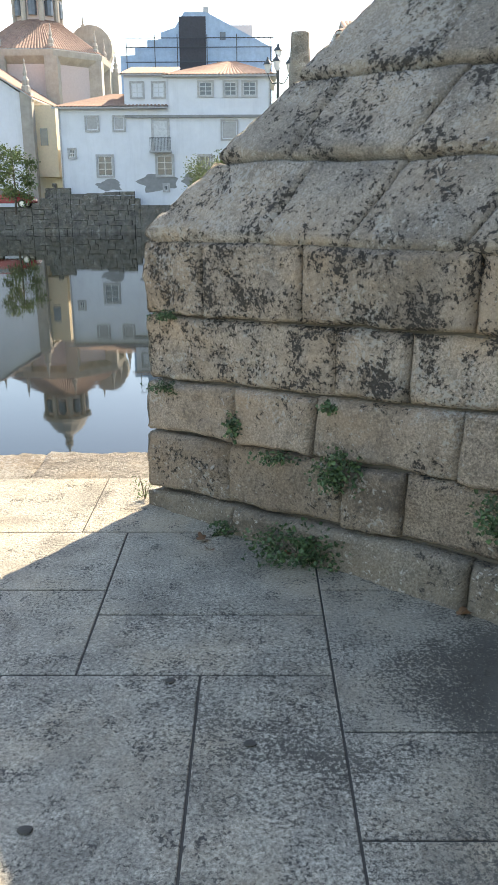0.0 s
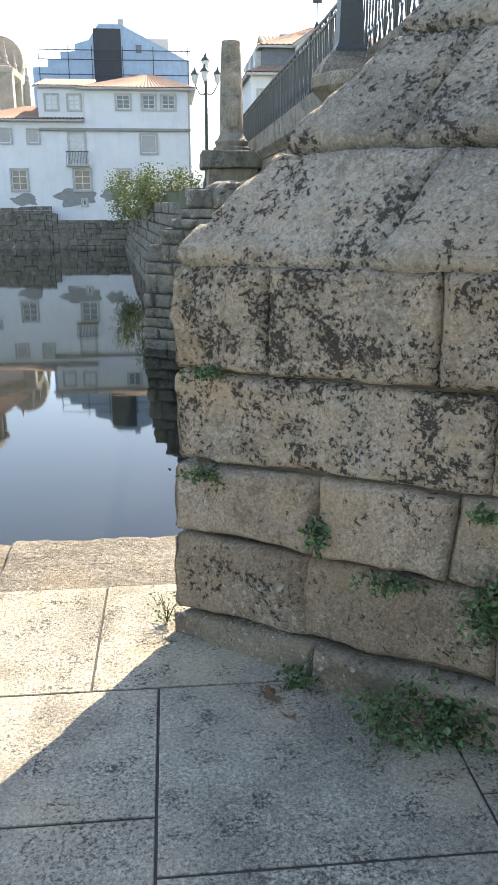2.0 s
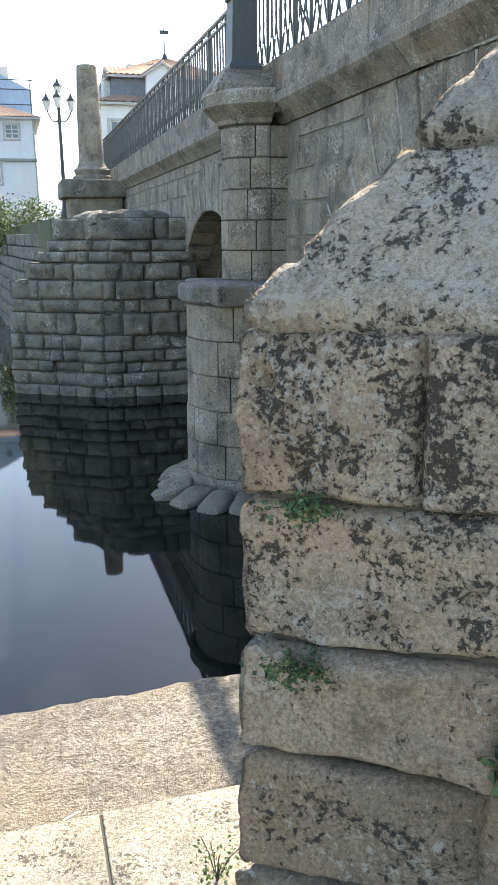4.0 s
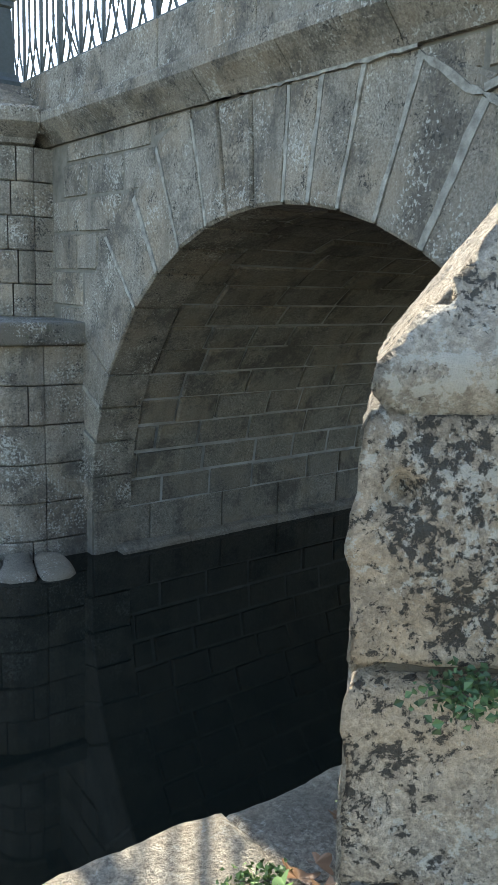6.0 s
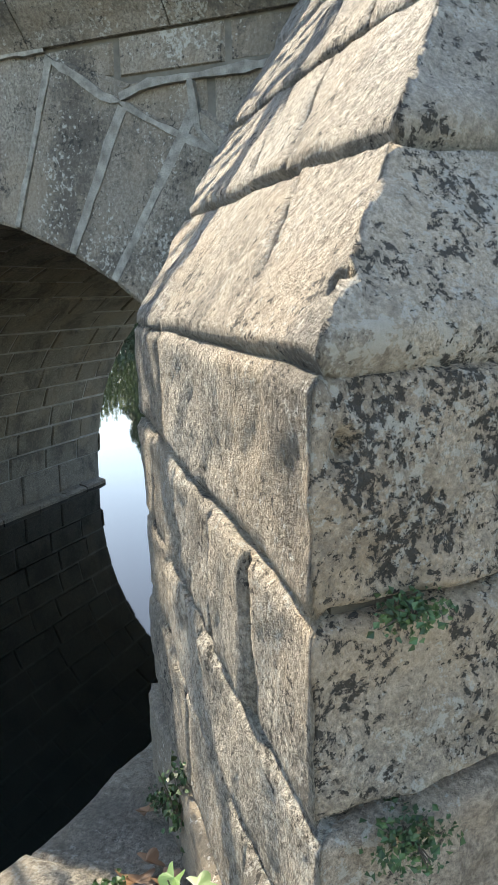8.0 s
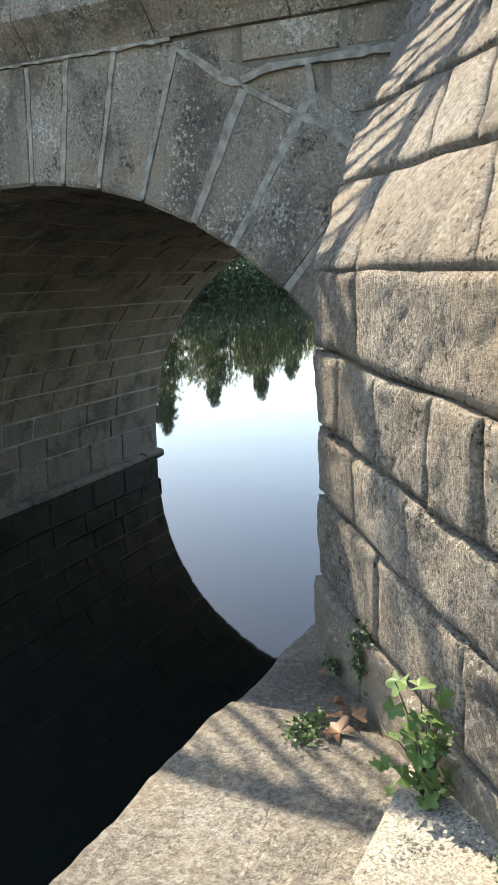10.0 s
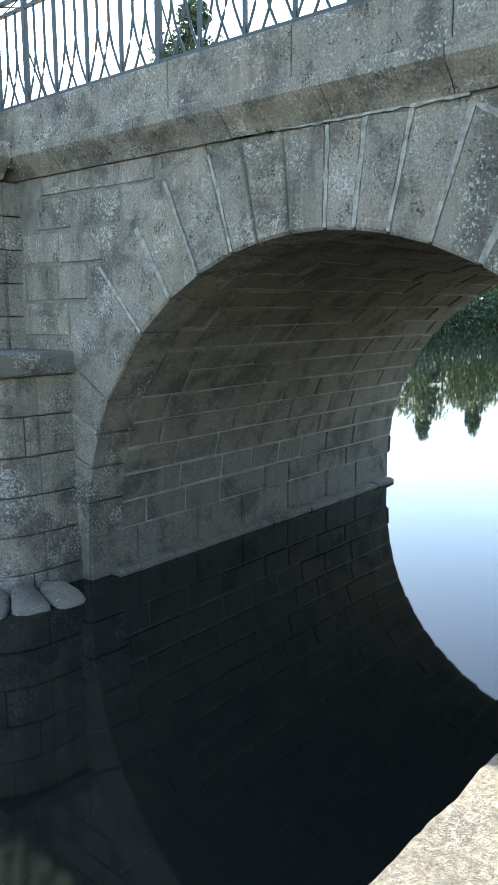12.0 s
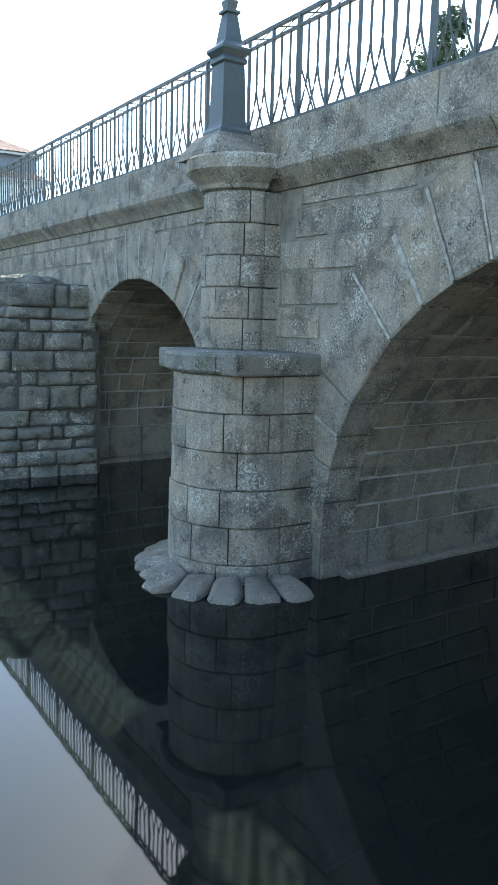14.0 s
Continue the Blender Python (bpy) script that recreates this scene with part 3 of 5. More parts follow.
def cutwater_cap():
    """Three stepped courses of sloping slabs on each side of the ridge."""
    z_base = CAP_Z
    # ridge distance at the foot and head of a course, lip of the course below
    courses = [(0.0, 0.372, 0.0), (0.372, 0.745, 0.022), (0.745, 1.15, 0.04), (1.15, 1.55, 0.055), (1.55, 2.25, 0.07)]
    joints_a = [[0, 0.72, 1.17, 1.68, 2.3, 2.9], [0, 0.42, 1.0, 1.6, 2.2], [0, 0.65, 1.2, 1.8], [0, 0.4, 0.9, 1.3], [0, 0.5, 0.8]]
    joints_b = [[0, 0.36, 1.10, 1.0e9], [0, 0.5, 0.8, 1.0e9], [0, 0.35, 0.65, 1.0e9], [0, 0.5, 1.0e9], [0, 0.4, 1.0e9]]
    n_a = A_DIR.cross(RIDGE).normalized()
    n_a = -n_a if n_a.dot(A_OUT) < 0 else n_a
    n_b = B_DIR.cross(RIDGE).normalized()
    n_b = -n_b if n_b.dot(B_OUT) < 0 else n_b
    ridge_out = (n_a + n_b).normalized()
    p = Vector((-0.225, 4.270, 1.525)) - TIP - Vector((0, 0, z_base + 0.008))
    p -= n_b * p.dot(n_b)
    HOLES.append((TIP + p + Vector((0, 0, z_base + 0.008)), 0.026, 0.045))
    for k, (k0, k1, lip) in enumerate(courses):
        up = Vector((0.0, 0, z_base + 0.008)) + Vector((0.0, 0, lip))
        f0, f1 = TIP + RIDGE * k0 + up, TIP + RIDGE * k1 + up
        ja = joints_a[k]
        for i, (u0, u1) in enumerate(zip(ja, ja[1:])):
            a0, a1 = u0, u1
            s = stone(f0 + A_DIR * a0, f0 + A_DIR * (a1 - 0.008), f1 + A_DIR * (a1 - 0.008 - 0.14), f1 + A_DIR * (a0 - (0.14 if i else 0)), n_a, 0.13,
                      (0.0 if i == 0 else 0.016, 0.016, 0.02, 0.03), 0.013, 0.026, left=ridge_out if i == 0 else None, seed=200 + k * 10 + i, wear=0.015, back_way=(0.75, 0, -0.65) if i == 0 else None)
            wpart("cap_slab", mesh_of("s", *s, smooth=True), PIER_CAP, cutwater)
        jb = joints_b[k]
        for i, (u0, u1) in enumerate(zip(jb, jb[1:])):
            w0, w1 = min(u1, B_END - 0.25 * max(0, k0 - 0.75) + 0.22 * min(k0, 0.75)), min(u1, B_END - 0.25 * max(0, k1 - 0.75) + 0.22 * min(k1, 0.75))
            end = u1 > 10
            g = 0.0 if end else 0.008
            bo = lambda u: B_OUT * (0.032 * min(1.0, u / 0.5))
            s = stone(f0 + B_DIR * (w0 - g) + bo(w0), f0 + B_DIR * u0 + bo(u0), f1 + B_DIR * (u0 + (0.03 if i else 0)) + bo(u0), f1 + B_DIR * (w1 - g + (0 if end else 0.03)) + bo(w1), n_b, 0.13,
                      (0.02 if end else 0.01, 0.0 if i == 0 else 0.01, 0.014, 0.02), 0.010, 0.012 if k == 0 and i == 0 else 0.026, right=ridge_out if i == 0 else None, seed=300 + k * 10 + i, wear=0.012, back_way=(0.75, 0, -0.65) if i == 0 else None)
            wpart("cap_slab", mesh_of("s", *s, smooth=True), SUNNY_STONE, cutwater)


# ---- bridge ----
bridge = thing("stone_bridge", "old grey granite arch bridge with pale mortar joints over the river", "bridge", (BX, 7.95, WATER_Z))
Y_END0, Y_END1 = -14.0, 46.0


def bridge_core():
    line = [(Y_END0, -2.6)]
    for yc, zc, r in ARCHES:
        rr = r + 0.03
        line.append((yc - rr, -2.6))
        line += [(yc - rr * math.cos(math.pi * i / 40), zc + rr * math.sin(math.pi * i / 40)) for i in range(41)]
        line.append((yc + rr, -2.6))
    line.append((Y_END1, -2.6))
    verts, faces = [], []
    x0, x1 = BX + 0.008, BX_FAR - 0.03
    for y, z in line:
        verts += [(x0, y, z), (x0, y, DECK0), (x1, y + SKEW * (x1 - x0), z), (x1, y + SKEW * (x1 - x0), DECK0)]
    for i in range(len(line) - 1):
        p, q = 4 * i, 4 * i + 4
        faces.append((p, q, q + 2, p + 2))
        if line[i + 1][0] - line[i][0] > 1e-6:
            faces += [(p, q, q + 1, p + 1), (p + 2, q + 2, q + 3, p + 3), (p + 1, q + 1, q + 3, p + 3)]
    faces += [(0, 1, 3, 2), tuple(len(verts) - 4 + i for i in (0, 1, 3, 2))]
    bm = mesh_of("core", verts, faces)
    wpart("masonry_core", bm, BRIDGE_JOINT, bridge, "grey mortar between the stones")
    wpart("roadway", cube(BX + 0.02, Y_END0, DECK1 - 0.02, BX_FAR - 0.02, Y_END1, DECK1 + 0.02), PAVING, bridge)


def spandrel_rows():
    """Coursed blocks of the upstream face, trimmed at the arch rings, piers left free."""
    r = random.Random(31)
    z = -1.5
    k = 0
    while z < DECK0 - 0.05:
        h = r.uniform(0.30, 0.40)
        z1 = min(z + h, DECK0)
        if DECK0 - z1 < 0.16:
            z1 = DECK0
        zm = (z + z1) / 2
        spans = [(3.2, Y_END1 - 18)]
        for (yc, zc, rad), ring in zip(ARCHES, (0.62, 0.5)):
            ro = rad + ring - 0.12
            half = math.sqrt(max(0.0, ro * ro - max(0.0, zm - zc) ** 2)) if zm - zc < ro else 0.0
            if half:
                spans = [q for a, b in spans for q in ((a, min(b, yc - half)), (max(a, yc + half), b)) if q[1] - q[0] > 0.12]
        for a, b in spans:
            y = a
            while y < b - 0.05:
                w = r.uniform(0.45, 0.95)
                y1 = y + w if b - y - w > 0.25 else b
                g = r.uniform(0.008, 0.022)
                if not (PIER_Y - 0.55 < y and y1 < PIER_Y + 0.55):
                    c = chip((BX, y1 - g, z + g), (BX, y + g, z + g), (BX, y + g, z1 - g), (BX, y1 - g, z1 - g), (-1, 0, 0), 0.1, 0.014, seed=k)
                    wpart("stone_block", mesh_of("b", *c), BRIDGE_STONE, bridge)
                    k += 1
                y = y1
        z = z1


def arch_rings():
    r = random.Random(12)
    for (yc, zc, rad), n, ring in zip(ARCHES, (25, 21), (0.92, 0.75)):
        angles = [math.pi * i / n for i in range(n + 1)]
        angles = [a + (r.uniform(-0.014, 0.014) if 0 < i < n else 0) for i, a in enumerate(angles)]
        if n == 25:
            # the joints of the nearer arch stand at uneven steps
            known = [math.acos((y - yc) / rad) for y in (10.64, 10.10, 9.70, 9.34, 8.93, 8.65, 8.32, 7.98, 7.72, 7.43, 7.10, 6.72, 6.45, 6.10)]
            angles = [known[0] * i / 4 for i in range(4)] + known + [known[-1] + (math.pi - known[-1]) * i / 5 for i in range(1, 6)]
            n = len(angles) - 1
        for i in range(n):
            gap = r.uniform(0.003, 0.008)
            a0, a1 = angles[i] + gap, angles[i + 1] - gap
            am = (a0 + a1) / 2
            ro = rad + ring * r.uniform(0.88, 1.12)
            if zc + ro * math.sin(am) > DECK0 - 0.004:
                ro = (DECK0 - 0.004 - zc) / math.sin(am)
            p = lambda q, a: (BX - 0.02, yc + q * math.cos(a), zc + q * math.sin(a))
            trim = lambda a, q: min(q, (DECK0 - 0.004 - zc) / max(0.05, math.sin(a)))
            c = chip(p(rad, a0), p(rad, a1), p(trim(a1, ro), a1), p(trim(a0, ro), a0), (-1, 0, 0), 0.45, 0.016, seed=i)
            wpart("voussoir", mesh_of("v", *c), BRIDGE_STONE, bridge)
            if 0 < i and r.random() < 0.75:
                half = r.uniform(0.010, 0.024)
                a = angles[i]
                q1 = trim(a, ro * 0.99)
                e = half / rad
                pts = []
                n2 = 8
                for j in range(n2 + 1):
                    q = rad + 0.015 + (q1 - rad - 0.015) * j / n2
                    wob = 0.008 * noise.noise(Vector((i * 5.0, j * 1.3, 0)))
                    for s in (-1, 1):
                        aa = a + s * (e + 0.006 * noise.noise(Vector((i * 3.0 + s, j * 2.1, 4)))) + wob / rad
                        pts.append((BX - 0.026, yc + q * math.cos(aa), zc + q * math.sin(aa)))
                m = len(pts)
                verts = pts + [(BX + 0.01, y, z) for _, y, z in pts]
                fs = []
                for j in range(n2):
                    k = 2 * j
                    fs += [(k, k + 1, k + 3, k + 2), (m + k, m + k + 1, m + k + 3, m + k + 2), (k, k + 2, m + k + 2, m + k), (k + 1, k + 3, m + k + 3, m + k + 1)]
                wpart("mortar_joint", mesh_of("j", verts, fs), MORTAR, bridge, "smeared pale mortar joint")


def mortar_seams():
    """Irregular pale mortar seams between the polygonal spandrel stones: lines of (y, z)."""
    seams = [
        [(6.83, 2.77), (6.66, 2.67), (6.47, 2.54), (6.36, 2.50), (6.21, 2.40), (6.07, 2.33), (5.82, 2.21), (5.68, 2.11)],
        [(6.36, 2.52), (6.18, 2.57), (5.93, 2.57), (5.63, 2.58), (5.36, 2.57)],
        [(5.94, 2.56), (5.92, 2.44), (5.89, 2.31), (5.79, 2.21)],
        [(9.10, 2.85), (8.42, 2.83), (7.66, 2.81), (7.21, 2.81), (6.83, 2.81)],
    ]
    for q, line in enumerate(seams):
        pts = []
        for (ya, za), (yb, zb) in zip(line, line[1:]):
            n = max(2, int(math.hypot(yb - ya, zb - za) / 0.06))
            pts += [(ya + (yb - ya) * i / n, za + (zb - za) * i / n) for i in range(n)]
        pts.append(line[-1])
        verts, fs = [], []
        for i, (y, z) in enumerate(pts):
            a, b = pts[max(0, i - 1)], pts[min(len(pts) - 1, i + 1)]
            d = Vector((b[0] - a[0], b[1] - a[1])).normalized()
            h = 0.019 + 0.020 * noise.noise(Vector((y * 11, z * 11, q)))
            w = 0.012 * noise.noise(Vector((y * 3, z * 3, q + 5)))
            for s in (-1, 1):
                py, pz = y - d.y * (s * h + w), min(DECK0 - 0.004, z + d.x * (s * h + w))
                verts += [(BX - 0.030 - 0.003 * q, py, pz), (BX + 0.012, py, pz)]
        for i in range(len(pts) - 1):
            k = 4 * i
            fs += [(k, k + 4, k + 6, k + 2), (k + 1, k + 5, k + 7, k + 3), (k, k + 4, k + 5, k + 1), (k + 2, k + 6, k + 7, k + 3)]
        wpart("mortar_joint", mesh_of("seam", verts, fs), MORTAR, bridge, "smeared pale mortar joint")


def barrels():
    """Soffit stones of both arches, in bonded courses; and the jambs below them."""
    r = random.Random(77)
    for q, ((yc, zc, rad), n) in enumerate(zip(ARCHES, (30, 24))):
        shapes = []
        for i in range(n):
            a0, a1 = math.pi * i / n, math.pi * (i + 1) / n
            x = BX + 0.45 + r.uniform(0, 0.5)
            xs = [BX + 0.44]
            while x < BX_FAR:
                xs.append(x)
                x += r.uniform(0.5, 1.0)
            xs.append(BX_FAR)
            for x0, x1 in zip(xs, xs[1:]):
                g = r.uniform(0.008, 0.022)
                p = lambda x, a, s: (x, yc + SKEW * (x - BX) + rad * math.cos(a + s / rad), zc + rad * math.sin(a + s / rad))
                am = (a0 + a1) / 2
                shapes.append(chip(p(x0 + g, a0, g), p(x1 - g, a0, g), p(x1 - g, a1, -g), p(x0 + g, a1, -g), (0, -math.cos(am), -math.sin(am)), 0.05, 0.012, seed=i, wild=1.6))
        for side in (-1, 1):
            y = yc + side * rad
            z0, z1 = WATER_Z - 0.1, zc
            x = BX + 0.02
            while x < BX_FAR:
                w = min(r.uniform(0.6, 1.1), BX_FAR - x)
                if w < 0.15:
                    break
                e0, e1 = SKEW * (x - BX), SKEW * (x + w - BX)
                shapes.append(chip((x + 0.01, y + e0, z0), (x + w - 0.01, y + e1, z0), (x + w - 0.01, y + e1, z1), (x + 0.01, y + e0, z1), (0, -side, 0), 0.05, 0.015))
                x += w
        lin, lf = [], []
        for i in range(41):
            a = math.pi * i / 40
            for x in (BX + 0.42, BX_FAR - 0.02):
                for q in (rad + 0.016, rad + 0.028):
                    lin.append((x, yc + SKEW * (x - BX) + q * math.cos(a), zc + q * math.sin(a)))
        for i in range(40):
            k = 4 * i
            lf += [(k, k + 4, k + 6, k + 2), (k + 1, k + 5, k + 7, k + 3), (k, k + 4, k + 5, k + 1), (k + 2, k + 6, k + 7, k + 3)]
        wpart("soffit_mortar", mesh_of("lining", lin, lf), BARREL_JOINT, bridge, "pale mortar lining of the vault")
        if q == 0:
            for sh in shapes[:300]:
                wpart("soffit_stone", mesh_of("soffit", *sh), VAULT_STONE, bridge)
            shapes = shapes[300:]
        if shapes:
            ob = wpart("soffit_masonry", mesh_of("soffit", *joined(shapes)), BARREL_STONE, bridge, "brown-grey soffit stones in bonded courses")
            ob["kind"] = "stuff"
        # stones of the footing, just above the water
        for side in (-1, 1):
            x = BX + 0.3
            while x < BX_FAR - 0.35:
                w = min(r.uniform(0.5, 0.9), BX_FAR - 0.1 - x)
                y = yc + side * rad + SKEW * (x - BX)
                yy = y - side * r.uniform(0.15, 0.19)
                e = SKEW * w
                lift = r.uniform(-0.012, 0.012)
                s = stone((x, y, WATER_Z + 0.085 + lift), (x + w - 0.012, y + e, WATER_Z + 0.085 + lift), (x + w - 0.012, yy + e, WATER_Z + 0.07 + lift), (x, yy, WATER_Z + 0.07 + lift), (0, 0, 1), 0.3, (0.012, 0.012, 0, 0.03), 0.012, 0.07, seed=x)
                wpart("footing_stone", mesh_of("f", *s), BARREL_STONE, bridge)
                x += w


def cornice_and_kerb():
    r = random.Random(5)
    y = 2.0
    while y < 34:
        w = r.uniform(0.8, 1.3)
        x = BX
        verts, faces = [], []
        prof = [(x + 0.2, DECK0), (x - 0.03, DECK0), (x - 0.08, DECK0 + 0.07), (x - 0.17, DECK0 + 0.16), (x - 0.20, DECK0 + 0.2), (x - 0.20, DECK1 - 0.015), (x - 0.185, DECK1), (x + 0.2, DECK1)]
        for yy in (y + 0.004, y + w - 0.004):
            verts += [(px + r.uniform(-0.004, 0.004), yy, pz) for px, pz in prof]
        m = len(prof)
        faces = [tuple(range(m)), tuple(range(m, 2 * m))] + [(i, (i + 1) % m, m + (i + 1) % m, m + i) for i in range(m)]
        wpart("cornice_stone", mesh_of("c", verts, faces), BRIDGE_STONE, bridge)
        y += w
    y = 2.0
    while y < 34:
        w = r.uniform(0.9, 1.6)
        d = r.uniform(-0.008, 0.008)
        wpart("kerb_stone", cube(BX - 0.12 + d, y + 0.004, DECK1, BX + 0.22, y + w - 0.004, KERB + d * 0.5, 0.012), BRIDGE_STONE, bridge)
        y += w
    wpart("far_kerb", cube(BX_FAR - 0.3, Y_END0, DECK0, BX_FAR, Y_END1, KERB), BRIDGE_STONE, bridge)


# ---- round pier, with its half-round buttress and post ----
pier = thing("round_pier", "half-round granite pier with flat cap and boulder footing in water", "bridge pier", (BX, PIER_Y, WATER_Z))


def drum(parent, cx, cy, r0, r1, z0, z1, rows, per, seed, name="stone_block", mat=None, start=0.0):
    """Half-round masonry: curved blocks in courses."""
    r = random.Random(seed)
    for k in range(rows):
        za, zb = z0 + (z1 - z0) * k / rows, z0 + (z1 - z0) * (k + 1) / rows
        ra, rb = r0 + (r1 - r0) * k / rows, r0 + (r1 - r0) * (k + 1) / rows
        a = math.pi / 2
        cuts = [a]
        a += math.pi / per * r.uniform(0.4, 1.0)
        while a < 1.5 * math.pi - 0.12:
            cuts.append(a)
            a += math.pi / per * r.uniform(0.8, 1.25)
        cuts.append(1.5 * math.pi)
        for a0, a1 in zip(cuts, cuts[1:]):
            n = 4
            off = r.uniform(-0.006, 0.01)
            g = 0.007
            verts, faces = [], []
            for lev in range(4):
                z = (za, za + 0.014, zb - 0.014, zb)[lev] + (g if lev < 2 else -g) * 0.5
                rad = (ra if lev < 2 else rb) + off - (0.014 if lev in (0, 3) else 0)
                for i in range(n + 1):
                    t = i / n
                    edge = 0.012 if i in (0, n) else 0
                    a = a0 + g / rad + (a1 - a0 - 2 * g / rad) * t
                    q = rad - edge + 0.005 * noise.noise(Vector((a * 4, z * 5, seed)))
                    verts.append((cx + q * math.cos(a), cy + q * math.sin(a), z))
            w = n + 1
            for lev in range(3):
                for i in range(n):
                    faces.append((lev * w + i, lev * w + i + 1, (lev + 1) * w + i + 1, (lev + 1) * w + i))
            base = len(verts)
            for lev in (0, 3):
                for i in range(n + 1):
                    v = verts[lev * w + i]
                    d = Vector((cx - v[0], cy - v[1], 0)).normalized() * 0.09
                    verts.append((v[0] + d.x, v[1] + d.y, v[2]))
            for i in range(n):
                faces.append((i, i + 1, base + i + 1, base + i))
                faces.append((3 * w + i, 3 * w + i + 1, base + w + i + 1, base + w + i))
            faces.append((0, w, 2 * w, 3 * w, base + w, base))
            faces.append((n, w + n, 2 * w + n, 3 * w + n, base + w + n, base + n))
            wpart(name, mesh_of("d", verts, faces, smooth=False), mat or BRIDGE_STONE, parent)
    prof = [(r0 - 0.06, z0), (r1 - 0.06, z1)]
    wpart("core", lathe(prof, cx + 0.03, cy, 24, math.pi / 2, 1.5 * math.pi), RUBBLE_JOINT, parent, "dark mortar core")
    # straight flanks from the half-round to the bridge face, course by course
    for k in range(rows):
        za, zb = z0 + (z1 - z0) * k / rows, z0 + (z1 - z0) * (k + 1) / rows
        q = r0 + (r1 - r0) * (k + 0.5) / rows - 0.012 + r.uniform(-0.005, 0.005)
        wpart(name, cube(cx + 0.004, cy - q, za + 0.005, BX + 0.02, cy + q, zb - 0.005, 0.012), mat or BRIDGE_STONE, parent)


def round_pier():
    drum(pier, PIER_X, PIER_Y, PIER_R + 0.04, PIER_R, WATER_Z - 0.2, 0.81, 6, 5, 3)
    cap = [(PIER_R - 0.1, 0.81), (PIER_R + 0.05, 0.82), (PIER_R + 0.09, 0.85), (PIER_R + 0.09, 1.00), (PIER_R + 0.06, 1.03), (PIER_R - 0.3, 1.05)]
    r = random.Random(2)
    cuts = [math.pi * (0.5 + i / 7) for i in range(8)]
    for a0, a1 in zip(cuts, cuts[1:]):
        wpart("cap_stone", lathe(cap, PIER_X, PIER_Y, 4, a0 + 0.004, a1 - 0.004), FAR_STONE, pier, "lichened cap stone")
    wpart("cap_stone", cube(PIER_X - 0.65, PIER_Y - PIER_R - 0.07, 0.815, BX + 0.02, PIER_Y + PIER_R + 0.07, 1.045, 0.03), FAR_STONE, pier, "lichened cap stone")
    # boulders at the foot
    for i in range(11):
        a = math.pi * (0.52 + 0.96 * i / 10)
        rad = PIER_R + 0.17 + 0.20 * (i > 5)
        c = Vector((PIER_X + rad * math.cos(a), PIER_Y + rad * math.sin(a), WATER_Z + 0.015))
        bm = bmesh.new()
        bmesh.ops.create_icosphere(bm, subdivisions=3, radius=1.0)
        for v in bm.verts:
            v.co = Vector([math.copysign(abs(q) ** 0.55, q) for q in v.co])
            v.co *= 1 + 0.22 * noise.noise(v.co * 1.3 + Vector((i * 3, 0, 0)))
            v.co = Vector((v.co.x * 0.27, v.co.y * (0.165 + 0.03 * v.co.x), v.co.z * 0.085 - 0.06 * v.co.x))
            v.co.rotate(Euler((0, 0, a)))
            v.co += c
        for f in bm.faces:
            f.smooth = True
        wpart("boulder", bm, PIER_LOW, pier, "flat worn footing boulder")


buttress = thing("half_round_buttress", "half-round granite buttress on the pier cap carrying a corbelled pedestal", "buttress", (BUTTRESS_X, BUTTRESS_Y, 1.04))


def round_buttress():
    drum(buttress, BUTTRESS_X, BUTTRESS_Y, BUTTRESS_R + 0.01, BUTTRESS_R, 1.04, DECK0 - 0.02, 5, 3, 9)
    wpart("corbel", cube(BUTTRESS_X, BUTTRESS_Y - BUTTRESS_R - 0.12, DECK0 + 0.1, BX + 0.02, BUTTRESS_Y + BUTTRESS_R + 0.12, DECK1 + 0.045, 0.02), BRIDGE_STONE, buttress)
    k = BUTTRESS_R
    prof = [(k - 0.04, DECK0 - 0.02), (k + 0.03, DECK0), (k + 0.05, DECK0 + 0.05), (k + 0.16, DECK0 + 0.15), (k + 0.2, DECK0 + 0.19), (k + 0.2, DECK1 + 0.02), (k + 0.17, DECK1 + 0.05), (0.2, DECK1 + 0.05)]
    wpart("corbel", lathe(prof, BUTTRESS_X, BUTTRESS_Y, 24, math.pi / 2, 1.5 * math.pi), BRIDGE_STONE, buttress)
    x, y, z = BUTTRESS_X - 0.18, BUTTRESS_Y + 0.10, DECK1 + 0.05
    verts = [(x + sx * w, y + sy * w, z + h) for h, w in ((0, 0.42), (0.08, 0.40), (0.26, 0.27)) for sx, sy in ((-1, -1), (1, -1), (1, 1), (-1, 1))]
    faces = [(0, 1, 2, 3), (8, 9, 10, 11)] + [(4 * j + i, 4 * j + (i + 1) % 4, 4 * j + 4 + (i + 1) % 4, 4 * j + 4 + i) for j in (0, 1) for i in range(4)]
    wpart("plinth", mesh_of("plinth", verts, faces), BRIDGE_STONE, buttress, "sloping pale plinth stone")


